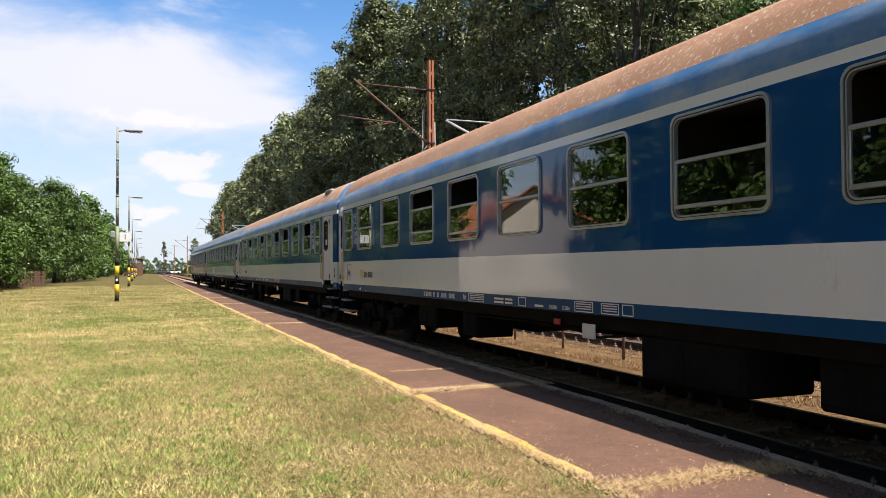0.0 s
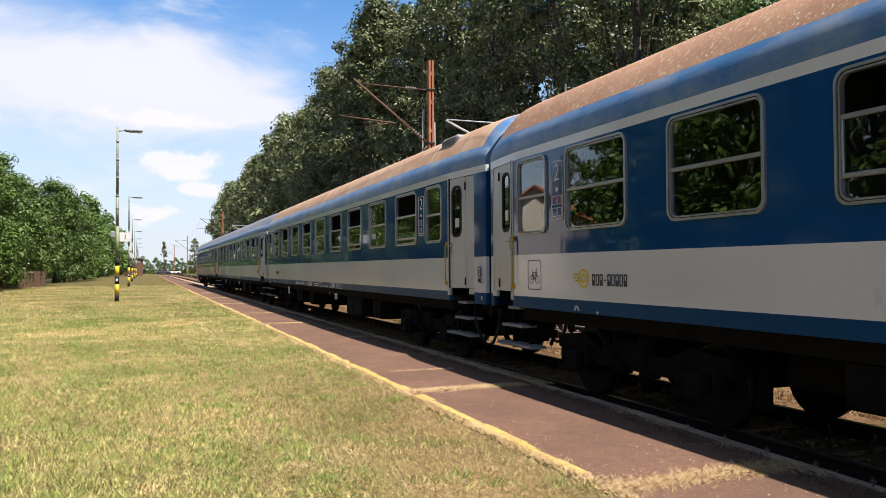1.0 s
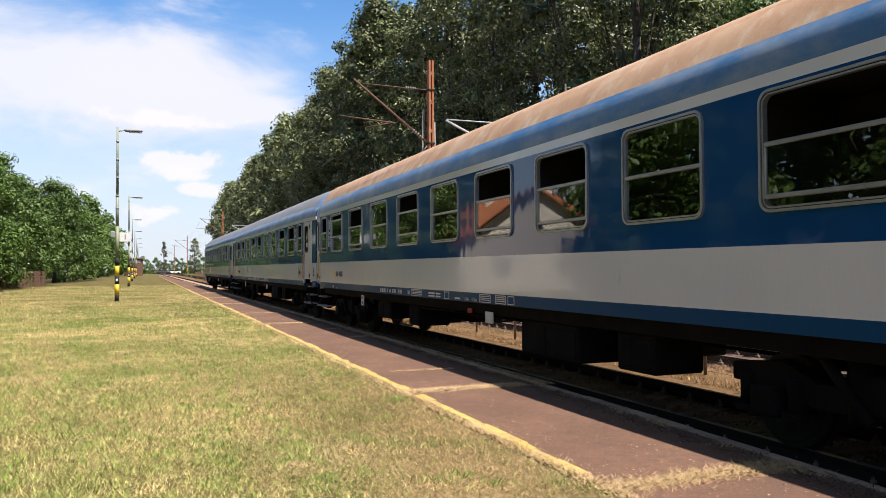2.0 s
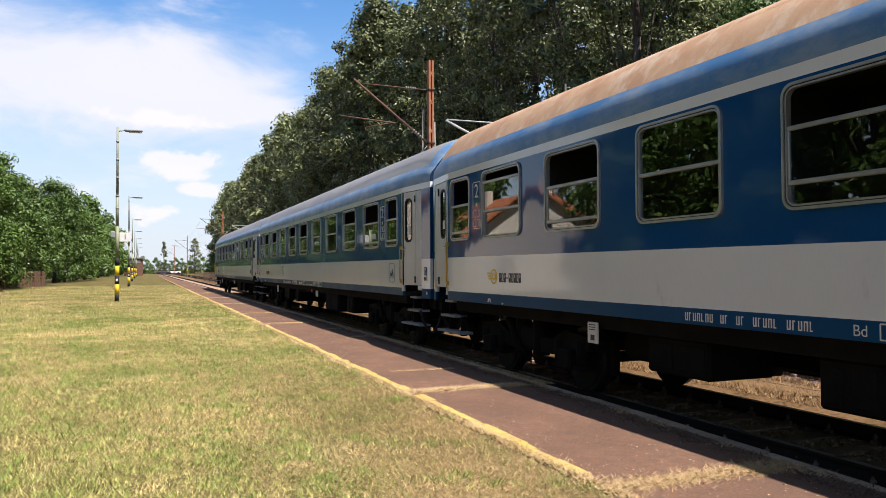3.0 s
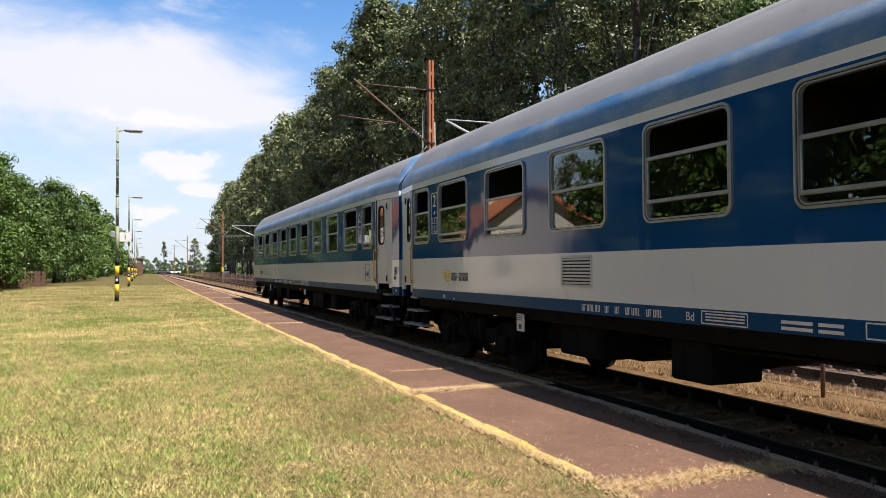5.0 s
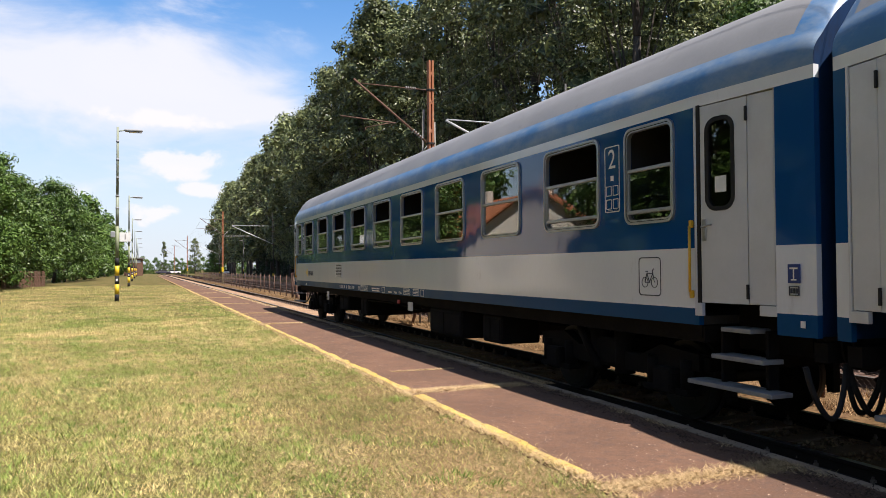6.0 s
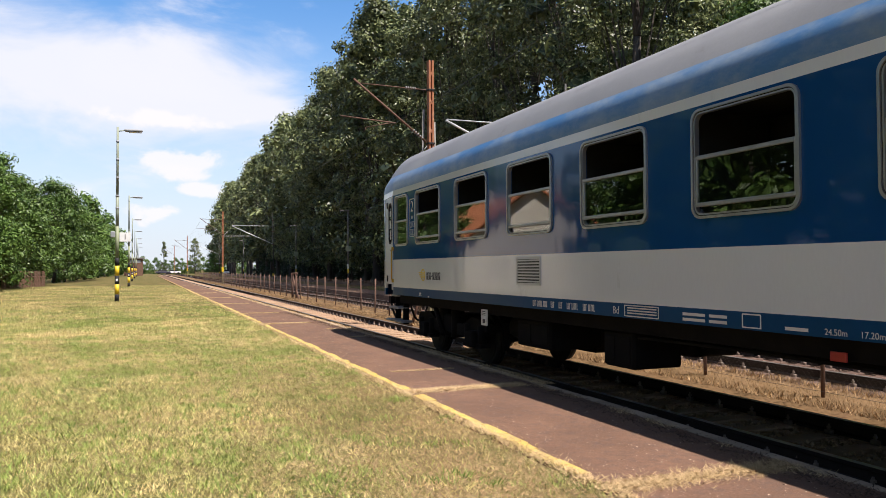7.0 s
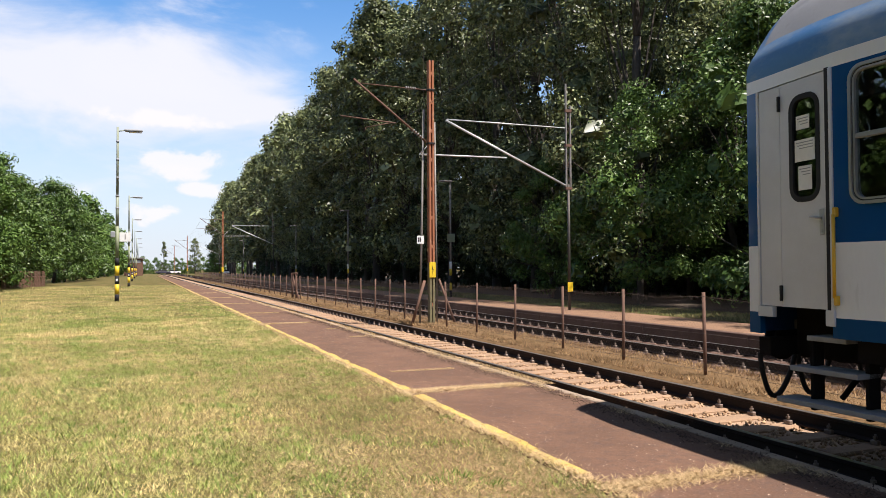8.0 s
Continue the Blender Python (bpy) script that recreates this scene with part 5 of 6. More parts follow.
def platform_lamp(at, height, sign, arm=1):
    p = thing("platform_lamp", "tall galvanised platform lamp with yellow and black banded foot", "street lamp", at, group="platform lamps")
    bm = bmesh.new()
    rod(bm, (0, 0, 2.15), (0, 0, 3.7), 0.085, 0.08, 12)
    part("pole_foot", bm, GALV, p, "olive painted lower pole")
    bm = bmesh.new()
    rod(bm, (0, 0, 3.7), (0, 0, 5.2), 0.08, 0.075, 12)
    rod(bm, (0, 0, 5.2), (0, 0, height), 0.065, 0.055, 12)
    rod(bm, (0, 0, height - 0.22), (arm * 0.35, 0, height - 0.15), 0.03)
    part("pole", bm, POLE_GREY, p)
    for zz in (4.6, 5.2, 6.1, 7.0, 7.9):
        part("clip", rod(bmesh.new(), (0, 0, zz - 0.05), (0, 0, zz + 0.05), 0.086 if zz < 5.3 else 0.07, n=12), LAMP_HEAD, p)
    hd = bmesh.new()
    box(hd, min(arm * 0.3, arm * 1.15), max(arm * 0.3, arm * 1.15), -0.13, 0.13, height - 0.22, height - 0.08, 0.05)
    h = part("lamp_head", hd, LAMP_HEAD, p, "grey oblong lantern")
    part("lens", box(bmesh.new(), min(arm * 0.5, arm * 1.1), max(arm * 0.5, arm * 1.1), -0.1, 0.1, height - 0.245, height - 0.215, 0.01), PAPER, h)
    bands = ((0.0, 0.36, RUBBER), (0.36, 0.85, YELLOW), (0.85, 1.27, RUBBER), (1.27, 1.76, YELLOW), (1.76, 2.15, RUBBER))
    for z0, z1, m in bands:
        part("band", rod(bmesh.new(), (0, 0, z0 + 0.001), (0, 0, z1 - 0.001), 0.105, n=14), m, p)
    part("hatch", box(bmesh.new(), -0.05, 0.05, -0.125, -0.1, 1.0, 1.12, 0.005), WHITE, p)
    if sign:
        s = part("sign", box(bmesh.new(), 0.10, 0.62, -0.03, 0.0, 2.95, 3.40, 0.005), WHITE, p, "white platform sign with a bold stroke")
        writing("sign_letter", "I", 0.36, RUBBER, s, -0.034, 3.17, 0.36, "black letter", flat=True)
        part("speaker", box(bmesh.new(), -0.30, -0.09, -0.1, 0.1, 3.15, 3.45, 0.03), LAMP_HEAD, p)
    return p


lamp_a = platform_lamp((-1.19, 40.8, GROUND), 8.62, True)
lamp_b = platform_lamp((-1.22, 76.0, GROUND), 8.4, False)
for y in (110.0, 144.0, 178.0, 212.0, 246.0):
    copy_thing(lamp_b, pose(-1.35, y, GROUND))


def far_lamp(at, plate_on):
    p = thing("platform_lamp", "slim grey lamp post on the far platform", "street lamp", at, group="far platform lamps")
    bm = bmesh.new()
    rod(bm, (0, 0, 1.9), (0, 0, 6.3), 0.055, 0.05, 8)
    part("pole", bm, MAST_GREY, p)
    for z0, z1, m in ((0, 0.35, RUBBER), (0.35, 0.75, YELLOW), (0.75, 1.15, RUBBER), (1.15, 1.5, YELLOW), (1.5, 1.9, WHITE)):
        part("band", rod(bmesh.new(), (0, 0, z0), (0, 0, z1 - 0.001), 0.07, n=10), m, p)
    part("lamp_head", box(bmesh.new(), -0.65, 0.1, -0.1, 0.1, 6.2, 6.3, 0.03), MAST_GREY, p)
    if plate_on:
        part("sign", box(bmesh.new(), -0.22, 0.22, -0.09, -0.06, 2.95, 3.4, 0.01), GALV, p)
    return p


fl = far_lamp((15.5, 38.3, 0.2), True)
copy_thing(fl, pose(15.5, 60.5, 0.2))
copy_thing(fl, pose(15.5, 83.2, 0.2))
copy_thing(fl, pose(15.5, 129.9, 0.2))


def strut(bm, a, b, r=0.03):
    return rod(bm, a, b, r, n=8)


def near_mast(y):
    """Rusty channel mast with a cantilever over the near track."""
    X = 8.8
    m = thing("catenary_mast", "rusty steel catenary mast with a mossy foot between the tracks", "catenary mast", (X, y, -0.1), group="catenary masts")
    for o in (-0.055, 0.055):
        part("channel", box(bmesh.new(), o - 0.036, o + 0.036, -0.1, 0.1, 2.03, 8.7, 0.01), RUST_MAST, m)
        part("channel_foot", box(bmesh.new(), o - 0.04, o + 0.04, -0.105, 0.105, 0.0, 2.03, 0.01), MOSSY, m)
    bm = bmesh.new()
    for k in range(9):
        box(bm, -0.018, 0.018, -0.09, -0.05, 0.6 + 0.95 * k, 0.72 + 0.95 * k)
    part("batten", bm, RUST_MAST, m)
    for zz in (7.72, 5.95):
        part("clamp", box(bmesh.new(), -0.11, 0.11, -0.125, 0.125, zz - 0.03, zz + 0.03, 0.005), RUBBER, m)
    part("warning_plate", box(bmesh.new(), -0.11, 0.11, -0.135, -0.112, 1.55, 2.05, 0.004), YELLOW, m, "yellow high-voltage warning plate")
    part("flash", plate_xz([(0.0, 1.95), (-0.03, 1.80), (0.0, 1.81), (-0.01, 1.64), (0.035, 1.83), (0.005, 1.82)], -0.14), RUBBER, m)
    bm = bmesh.new()
    strut(bm, (-0.15, 0, 6.0), (-2.6, 0, 7.88), 0.035)
    strut(bm, (-0.15, 0, 7.72), (-2.43, 0, 7.76), 0.018)
    strut(bm, (-3.05, 0, 6.68), (-1.2, 0, 6.56), 0.02)
    strut(bm, (-2.2, 0, 6.36), (-1.35, 0, 6.56), 0.014)
    strut(bm, (-2.2, 0, 6.36), (-2.24, 0, 6.24), 0.012)
    part("cantilever", bm, FENCE_RUST, m, "rusty cantilever tubes")
    bm = bmesh.new()
    for a, b in (((-0.55, 0, 7.73), (-0.85, 0, 7.735)), ((-0.3, 0, 6.12), (-0.6, 0, 6.35))):
        for k in range(5):
            p = Vector(a).lerp(Vector(b), k / 4)
            d = (Vector(b) - Vector(a)).normalized() * 0.02
            rod(bm, p - d, p + d, 0.055, n=10)
    tagged(part("insulator", bm, MAST_GREY, m, "ribbed porcelain insulators"), kind="stuff")
    return m


def plate_xz(outline, y):
    bm = bmesh.new()
    a = [bm.verts.new((x, y, z)) for x, z in outline]
    b = [bm.verts.new((x, y + 0.003, z)) for x, z in outline]
    bm.faces.new(a)
    bm.faces.new(b[::-1])
    for i in range(len(a)):
        bm.faces.new((a[i], a[(i + 1) % len(a)], b[(i + 1) % len(a)], b[i]))
    return bm


mast_a = near_mast(23.45)
for y in (94.0, 164.0, 234.0):
    copy_thing(mast_a, pose(8.8 if y < 150 else 8.4, y, -0.1))
bm = bmesh.new()
rod(bm, (8.45, 23.6, -0.1), (8.62, 23.6, 7.0), 0.04)
rod(bm, (9.06, 23.6, -0.1), (9.0, 23.6, 6.6), 0.03)
solid("signal_pole", bm, MAST_GREY, "thin grey poles standing close beside the mast", "pole")
br = thing("timber_brace", "leaning timber braces at the foot of the mast", "brace")
part("brace", rod(bmesh.new(), (8.1, 23.4, -0.1), (8.55, 23.4, 1.35), 0.05), FENCE_RUST, br)
part("brace", rod(bmesh.new(), (9.55, 23.2, -0.1), (9.05, 23.4, 1.4), 0.04), FENCE_RUST, br)
ps = thing("route_sign", "small white sign with black strokes on the mast pole", "sign", (8.5, 23.35, 2.55))
part("plate", box(bmesh.new(), -0.22, 0.02, 0, 0.02, 0, 0.26, 0.004), WHITE, ps)
part("strokes", box(box(bmesh.new(), -0.19, -0.16, -0.004, 0, 0.05, 0.21), -0.14, -0.09, -0.004, 0, 0.05, 0.21), RUBBER, ps)


def far_mast(y):
    """Lattice mast behind the far platform, its cantilever over the second track."""
    X = 14.75
    m = thing("lattice_mast", "grey lattice catenary mast behind the far platform", "catenary mast", (X, y, 0.1), group="lattice masts")
    part("pole", rod(bmesh.new(), (0, 0, 0), (0, 0, 4.75), 0.055, 0.05, 10), WIRE, m, "dark slim pole")
    for o in (-0.09, 0.09):
        part("leg", box(bmesh.new(), o - 0.022, o + 0.022, -0.04, 0.04, 4.55, 7.7 if o > 0 else 8.5), MAST_GREY, m)
    bm = bmesh.new()
    for k in range(5):
        z = 4.75 + 0.62 * k
        rod(bm, (-0.08, 0, z), (0.08, 0, z + 0.31), 0.011, n=5)
    for z in (4.6, 6.2, 7.5):
        box(bm, -0.13, 0.13, -0.06, 0.06, z - 0.05, z + 0.05)
    part("lattice", bm, FENCE_RUST, m)
    bm = bmesh.new()
    strut(bm, (-0.12, 0, 4.7), (-4.9, 0, 6.82), 0.04)
    strut(bm, (-0.12, 0, 6.85), (-4.85, 0, 6.86), 0.022)
    strut(bm, (-2.55, 0, 5.62), (-5.9, 0, 5.58), 0.028)
    strut(bm, (-5.9, 0, 5.58), (-5.3, 0, 6.2), 0.014)
    part("cantilever", bm, ARM_WHITE, m, "pale cantilever tubes")
    part("mark", box(bmesh.new(), -0.11, 0.11, -0.08, -0.06, 0.75, 1.1, 0.004), YELLOW, m)
    return m


fm = far_mast(24.7)
copy_thing(fm, pose(14.75, 94.0, 0.1))
copy_thing(fm, pose(14.75, 164.0, 0.1))


def wires(xc, name, label):
    bm = bmesh.new()
    span = [-46.5, 23.45, 94.0, 164.0, 234.0]
    for a, b in zip(span, span[1:]):
        top = [(xc, a + (b - a) * k / 12, 6.65 - 0.0 + 1.05 * (2 * k / 12 - 1) ** 2 * 0.9 + 0.1) for k in range(13)]
        tube(bm, top, 0.0045, 4)
        rod(bm, (xc, a, 5.75), (xc, b, 5.75), 0.005, n=4)
        for k in range(1, 12):
            rod(bm, top[k], (xc, top[k][1], 5.75), 0.003, n=3)
    return solid(name, bm, WIRE, label, "wire")


wires(XC - 0.3, "contact_wire", "dark overhead wires over the near track")
wires(XC2, "contact_wire", "dark overhead wires over the second track")


# ---------------------------------------------------------------- trees
def foliage(clumps, per, size, seed, mat, flat=0.55):
    """Many small folded leaves round the given clump centres (x, y, z, radius)."""
    r = np.random.RandomState(seed)
    # oversized inner leaves are added to block light and darken each clump's core
    inner = 12
    c = np.repeat(np.asarray(clumps, float), per + inner, axis=0)
    n = len(c)
    deep = np.arange(n) % (per + inner) < inner
    d = r.normal(size=(n, 3))
    d /= np.linalg.norm(d, axis=1)[:, None]
    rad = c[:, 3] * np.where(deep, 0.34 * r.rand(n) ** 0.5, 0.6 + 0.5 * r.rand(n) ** 0.7)
    p = c[:, :3] + d * rad[:, None] * np.array([1, 1, flat + 0.2])
    nrm = d * 0.95 + r.normal(size=(n, 3)) * 0.36 + np.array([0, 0, 0.35])
    nrm /= np.linalg.norm(nrm, axis=1)[:, None]
    t = np.cross(nrm, r.normal(size=(n, 3)))
    t /= np.linalg.norm(t, axis=1)[:, None]
    b = np.cross(nrm, t)
    s = (np.where(deep, 0.36 * c[:, 3], size) * r.uniform(0.6, 1.35, n))[:, None]
    v = np.stack([p - t * s, p + b * s * 0.5 + nrm * s * 0.12, p + t * s, p - b * s * 0.5 + nrm * s * 0.12], 1)
    base = 4 * np.arange(n)[:, None]
    f = np.concatenate([base + np.array([[0, 1, 2]]), base + np.array([[0, 2, 3]])], 0)
    return soup("crown", v.reshape(-1, 3), f, mat)


def tree_meshes(height, spread, base, seed, mat, clumps=70, per=130, size=0.26, lean=0.0):
    """Trunk with limbs, and a crown of clumps with an uneven outline."""
    r = random.Random(seed)
    bm = bmesh.new()
    pts = [(0, 0, -0.3)]
    for k in range(1, 6):
        pts.append((lean * k / 5 + r.uniform(-0.25, 0.25), r.uniform(-0.25, 0.25), height * 0.8 * k / 5))
    r0 = 0.012 * height + 0.05
    for k in range(5):
        rod(bm, pts[k], pts[k + 1], r0 * (1 - 0.17 * k), r0 * (1 - 0.17 * (k + 1)), 8)
    cl = []
    for k in range(clumps):
        u = r.random()
        z = base + (height - base) * u
        prof = math.sin(math.pi * min(1, 0.16 + 0.84 * u) ** 0.85) ** 0.6
        a = r.uniform(0, math.tau)
        wob = 0.75 + 0.35 * math.sin(3 * a + seed) * math.sin(2.3 * z + seed)
        d = spread * prof * wob * (0.45 + 0.55 * math.sqrt(r.random()))
        cl.append((d * math.cos(a) + lean * u, d * math.sin(a), z, r.uniform(0.65, 1.6) * spread * 0.2))
        if k % 4 == 0:
            q = pts[min(4, max(1, int(u * 4)))]
            rod(bm, (q[0], q[1], min(q[2], z * 0.8)), cl[-1][:3], 0.06 * height / 20, 0.012, 5)
    return done("trunk", bm, BARK), foliage(cl, per, size, seed, mat)


def tree(meshes, at, turn, scale, label, category="tree", group="", name="tree"):
    t = thing(name, label, category, at, group, turn=turn)
    t.scale = (scale, scale, scale)
    part("trunk", meshes[0], BARK, t)
    part("crown", meshes[1], LEAF, t)
    return t


rt = random.Random(21)
NEAR_TREES = [tree_meshes(25, 5.2, 2.0, 40 + k, LEAF, 110, 255, 0.10) for k in range(4)]
BIG_TREES = [tree_meshes(25, 5.2, 2.0, 45 + k, LEAF, 105, 130, 0.16) for k in range(4)]
DEEP_TREES = [tree_meshes(25, 5.4, 4.0, 50 + k, LEAF, 84, 46, 0.27) for k in range(3)]
EDGE_TREES = [tree_meshes(9, 3.2, 0.6, 60 + k, LEAF_SHADED, 42, 42, 0.19) for k in range(3)]
ROBINIA = [tree_meshes(8.5, 3.4, 0.9, 80 + k, LEAF_LIGHT, 50, 340, 0.07) for k in range(2)]
FAR_HEDGE = [tree_meshes(11, 4.4, 0.4, 97 + k, LEAF_HEDGE, 60, 28, 0.30) for k in range(2)]
HEDGE = [tree_meshes(11, 4.4, 0.4, 90 + k, LEAF_HEDGE, 84, 160, 0.135) for k in range(3)]
GARDEN = [tree_meshes(11, 4.4, 0.4, 93 + k, LEAF_HEDGE, 80, 80, 0.19) for k in range(3)]
y = 28.5
k = 0
while y < 270:
    step = 6.0 if y < 120 else 8.5
    tree((NEAR_TREES if y < 58 else BIG_TREES if y < 115 else DEEP_TREES)[k % 3], (21.4 + 0.012 * max(0.0, y - 60) + rt.uniform(-0.9, 1.2), y + rt.uniform(-1, 1), 0.2), rt.uniform(0, 360), rt.uniform(0.94, 1.06),
         "tall dark-leaved oak at the edge of the wood", group="oaks along the line")
    y += step
    k += 1
tree(BIG_TREES[2], (19.8, 67.0, 0.2), 40, 1.06, "tall oak leaning out of the wood", group="oaks along the line")
tree(BIG_TREES[0], (20.3, 88.0, 0.2), 140, 1.0, "tall oak leaning out of the wood", group="oaks along the line")
y = -24.0
while y < 150:
    tree(NEAR_TREES[k % 4] if 0 < y < 38 else DEEP_TREES[k % 3], ((28.5 if y > 38 else 30.5) + rt.uniform(-1.5, 2), y + rt.uniform(-1, 1), 0.3), rt.uniform(0, 360), rt.uniform(0.95, 1.1),
         "tall oak standing deeper in the wood", group="oaks in the wood")
    if y < 60:
        tree(DEEP_TREES[(k + 1) % 3], (38.5 + rt.uniform(-1.5, 1.5), y + 2.5, 0.3), rt.uniform(0, 360), rt.uniform(1.0, 1.1), "tall oak standing deeper in the wood", group="oaks in the wood")
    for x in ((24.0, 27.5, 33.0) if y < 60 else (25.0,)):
        tree(EDGE_TREES[k % 3], (x + rt.uniform(-1.2, 1.2), y + rt.uniform(-2, 2), 0.2), rt.uniform(0, 360), rt.uniform(0.75, 1.1), "understorey tree beneath the oaks, shade put into its leaf colour", group="understorey trees")
    y += 5.6
    k += 1
for k, (x, y, s) in enumerate(((20.0, 20.5, 1.25), (19.2, 26.5, 1.05), (19.5, 13.0, 1.3), (19.0, 33.5, 0.8), (20.5, 6.0, 1.3), (22.8, 17.5, 1.3), (23.0, 25.0, 1.25), (22.5, 11.0, 1.3), (23.5, 31.0, 1.0))):
    tree(ROBINIA[k % 2], (x, y, 0.2), 70 * k, s, "light green robinia at the edge of the wood", group="robinias")
for k, y in enumerate((62, 66, 71, 78, 85, 93, 101, 110, 120, 131, 143, 156, 170, 186, 204, 224)):
    tree(HEDGE[k % 3] if y < 125 else FAR_HEDGE[k % 2], (-10.6 + 0.012 * y - (2.4 if y < 95 else 0.0) + rt.uniform(-1.0, 1.0), y, 0.2), rt.uniform(0, 360), rt.uniform(0.85, 1.1) * (1.04 if y < 95 else 0.84 + 0.0042 * (min(y, 160) - 60)), "dense green roadside tree with foliage down to the grass", group="trees behind the lawn")
for k, (x, y, s) in enumerate(((-15, -12, 1.2), (-15.5, -4, 1.3), (-15, 3, 1.25), (-15.5, 9.5, 1.35), (-15, 15.5, 1.25), (-15.5, 21.5, 1.35), (-15.5, 27.5, 1.25), (-15.8, 33.5, 1.15), (-16.5, 38.5, 0.95), (-20, 72, 1.5), (-22, 83, 1.6), (-24, 36, 1.5), (-25, 47, 1.3), (-16, 76, 1.2))):
    tree(GARDEN[k % 3], (x, y, 0.2), 50 * k, s, "large green garden tree beside the station lawn", group="garden trees")
for k, (x, y) in enumerate(((-25, 2), (-25, 12), (-26, 22), (-27, 31), (-32, 45), (-33, 57), (-31, 69), (-27, 82))):
    tree(DEEP_TREES[k % 3], (x, y, 0.2), 70 * k, 0.55, "tall garden tree behind the houses", group="garden trees")
# thicket rows added to fill the wood with painted shade behind the trunks
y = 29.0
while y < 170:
    tree(EDGE_TREES[int(y) % 3], (23.2 + rt.uniform(-0.5, 0.8), y, 0.1), rt.uniform(0, 360), rt.uniform(0.7, 0.95), "low thicket under the first oaks, shade put into its leaf colour", group="thicket")
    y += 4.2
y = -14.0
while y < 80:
    tree(EDGE_TREES[int(y) % 3], (36 + rt.uniform(-1.2, 1.2), y, 0.0), rt.uniform(0, 360), rt.uniform(0.95, 1.2), "thicket deep in the wood, shade put into its leaf colour", group="thicket")
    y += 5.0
for k in range(26):
    tree(FAR_HEDGE[k % 2], (-16 + 2.6 * k + rt.uniform(-0.8, 0.8), 296 + rt.uniform(-8, 8), -0.3), 40 * k, rt.uniform(0.42, 0.66), "distant green bush beyond the crossing", group="distant trees")
POPLAR = tree_meshes(15, 1.7, 0.8, 7, LEAF, 60, 90, 0.3)
tree(POPLAR, (7.1, 300, 0.2), 0, 0.78, "slender dark poplar in the distance", "tree", "distant trees")
tree(BIG_TREES[1], (17.5, 290, 0.2), 0, 0.5, "distant rounded tree by the line", "tree", "distant trees")
for k, (x, y) in enumerate(((24, 270), (28, 240), (26, 285), (21, 250))):
    tree(FAR_HEDGE[k % 2], (x, y, 0.2), 40 * k, 0.75, "distant green tree by the line", "tree", "distant trees")


# ---------------------------------------------------------------- houses and far things
def house(at, turn, length, width, eave, ridge, label):
    h = thing("house", label, "house", at, turn=turn)
    bm = bmesh.new()
    hw, hl = width / 2, length / 2
    for s in (-1, 1):
        a = [bm.verts.new((s * hl, y, z)) for y, z in ((-hw, -0.3), (hw, -0.3), (hw, eave), (0, ridge), (-hw, eave))]
        b = [bm.verts.new((s * (hl - 0.3), y, z)) for y, z in ((-hw, -0.3), (hw, -0.3), (hw, eave), (0, ridge), (-hw, eave))]
        bm.faces.new(a)
        bm.faces.new(b[::-1])
        for i in range(5):
            bm.faces.new((a[i], a[(i + 1) % 5], b[(i + 1) % 5], b[i]))
        box(bm, -hl + 0.3, hl - 0.3, min(s * hw, s * (hw - 0.3)), max(s * hw, s * (hw - 0.3)), -0.3, eave)
    part("wall", bm, WALL_CREAM, h)
    bm = bmesh.new()
    for s in (-1, 1):
        q = [(s * (hw + 0.5), eave - 0.3), (0, ridge + 0.16), (0, ridge + 0.02), (s * (hw + 0.5), eave - 0.44)]
        a = [bm.verts.new((-hl - 0.4, y, z)) for y, z in q]
        b = [bm.verts.new((hl + 0.4, y, z)) for y, z in q]
        bm.faces.new(a)
        bm.faces.new(b[::-1])
        for i in range(4):
            bm.faces.new((a[i], a[(i + 1) % 4], b[(i + 1) % 4], b[i]))
    roof = part("roof", bm, ROOF_TILE, h, "orange tiled roof")
    part("chimney", box(bmesh.new(), 1.0, 1.6, -0.9, -0.3, ridge - 0.8, ridge + 0.9, 0.02), WALL_CREAM, roof)
    for y in (-hw * 0.45, hw * 0.45):
        w = part("window", box(bmesh.new(), hl, hl + 0.04, y - 0.6, y + 0.6, 1.0, 2.3), SHED_WOOD, h)
        part("pane", box(bmesh.new(), hl + 0.041, hl + 0.05, y - 0.5, y + 0.5, 1.1, 2.2), RUBBER, w)
    return h


house((-15.0, 46.0, 0.2), -48, 5, 10, 3.4, 6.8, "cream rendered house with an orange tiled roof")
house((-19.5, 62.0, 0.2), 90, 11, 9, 4.4, 7.6, "cream house with a broad orange tiled roof")


def hut():
    h = thing("station_building", "small weathered station shelter at the end of the lawn", "building", (-2.2, 205, 0.2))
    part("wall", box(bmesh.new(), -2.2, 2.2, -2, 2, 0, 4.2, 0.02), SHED_WOOD, h)
    part("roof", box(bmesh.new(), -2.6, 2.6, -2.4, 2.4, 4.2, 4.5, 0.05), MAST_GREY, h)
    part("nameboard", box(bmesh.new(), -1.6, 1.6, -2.06, -2.0, 3.2, 3.9, 0.01), LAMP_HEAD, h)


hut()


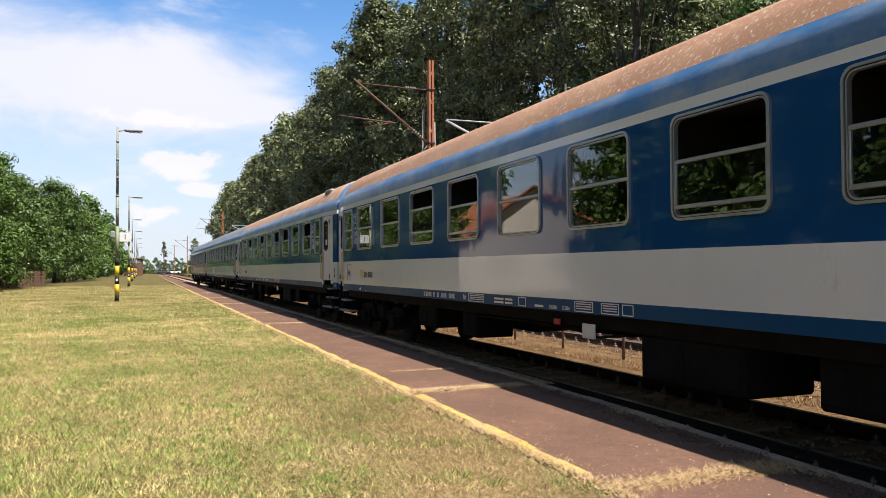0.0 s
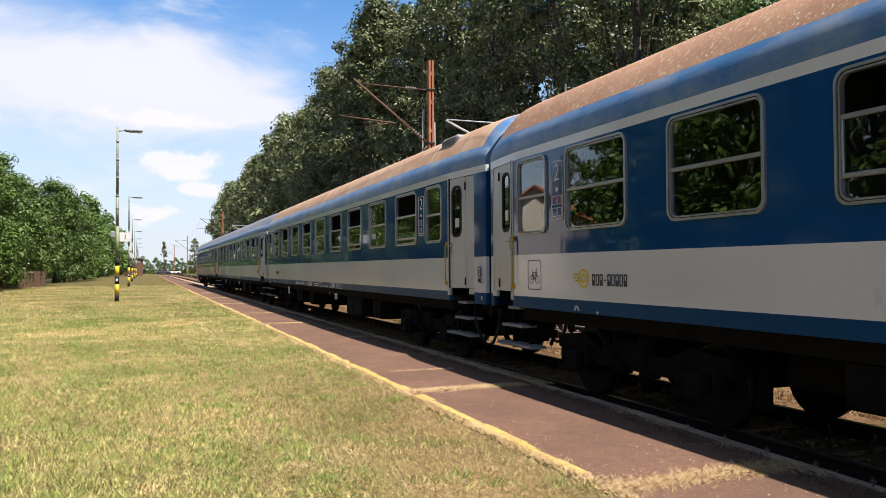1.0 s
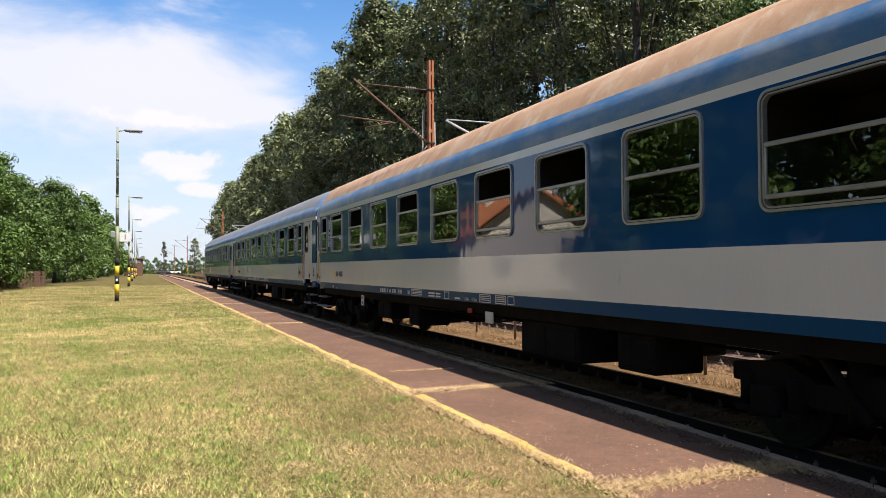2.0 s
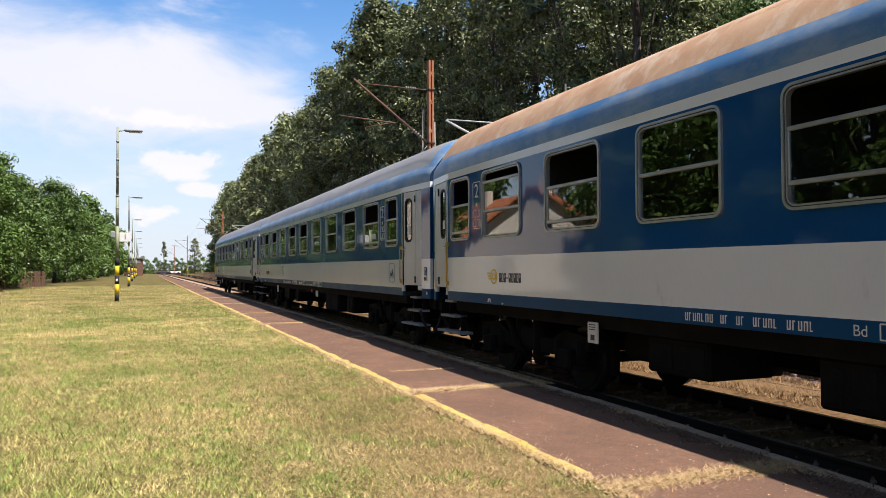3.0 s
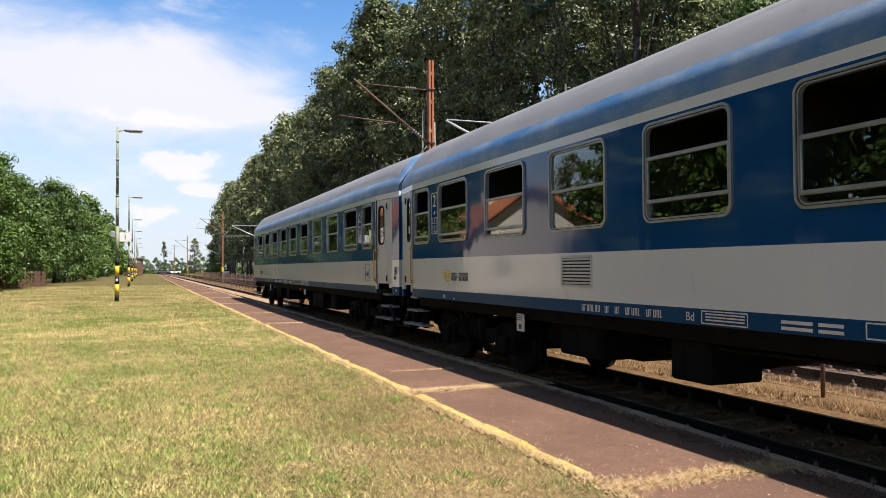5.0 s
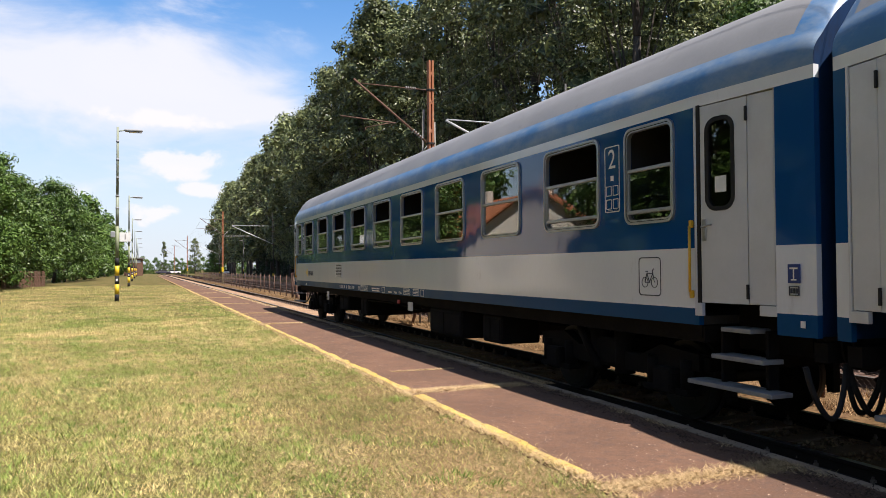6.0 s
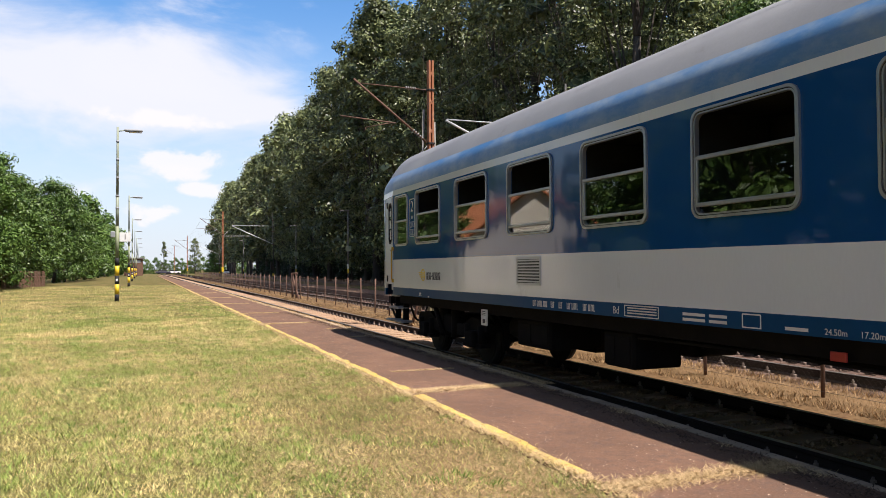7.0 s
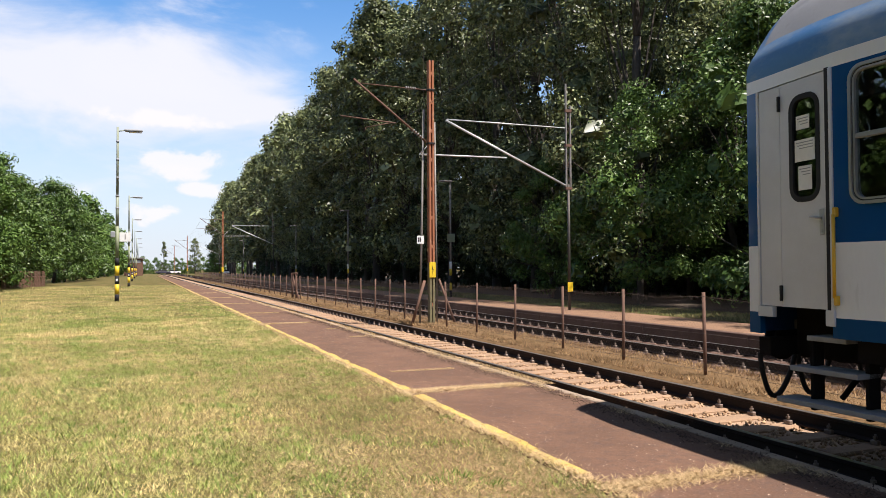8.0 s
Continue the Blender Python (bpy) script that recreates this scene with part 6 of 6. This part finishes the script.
def garden_fence():
    f = thing("board_fence", "weathered brown board fence beneath the trees", "fence", (-10.7, 71, 0.18))
    bd = done("board", box(bmesh.new(), -0.012, 0.012, -0.07, 0.07, 0, 1.5, 0.003), SHED_WOOD)
    r = random.Random(4)
    for k in range(70):
        part("board", bd, SHED_WOOD, f).matrix_basis = pose(0.027 * k, 0.17 * k, r.uniform(-0.06, 0.02), 0, r.uniform(-2, 2), r.uniform(-5, 5))
    part("rail", rod(bmesh.new(), (0.03, 0, 0.95), (1.9, 12, 0.95), 0.035, n=6), SHED_WOOD, f)


garden_fence()


def car(at, turn, mat, label):
    c = thing("car", label, "car", at, group="parked cars", turn=turn)
    bm = bmesh.new()
    box(bm, -2.1, 2.1, -0.85, 0.85, 0.3, 0.85, 0.12)
    part("body", bm, mat, c)
    bm = bmesh.new()
    plate(bm, [(-0.78, 0.85), (0.78, 0.85), (0.6, 1.42), (-0.6, 1.42)], -1.3, 1.0)
    part("cabin", bm, RUBBER, c)
    for x in (-1.3, 1.3):
        for s in (-0.8, 0.8):
            part("wheel", rod(bmesh.new(), (x, s - 0.1, 0.32), (x, s + 0.1, 0.32), 0.32, n=16), RUBBER, c)


car((6.0, 262, 0.2), 10, INK, "dark blue car waiting at the crossing")
car((9.5, 266, 0.2), 5, WHITE, "white car waiting at the crossing")
car((23.0, 232, 0.2), 80, WHITE, "white car parked beyond the fence")


# ---------------------------------------------------------------- what moves
R_WHEEL = 0.46


def rear_end(t):
    """Place along the line of the last coach's rear mark at t seconds."""
    u = (t - 4) / 4
    return 51.397 - 44.978 * u - 1.369 * u * u


def motions():
    for k, c in enumerate(COACHES):
        ahead = PITCH * (3 - k)
        walk(c, [(t / 2, pose(XC - 0.03, rear_end(t / 2) - 11.48 - ahead, 0)) for t in range(17)])
    for w in WHEELS:
        y = w.location.y
        walk(w, [(f / FPS, Matrix.Translation((0, y, 0.46)) @ Matrix.Rotation((rear_end(0) - rear_end(f / FPS)) / R_WHEEL, 4, "X")) for f in range(0, 241)])


motions()
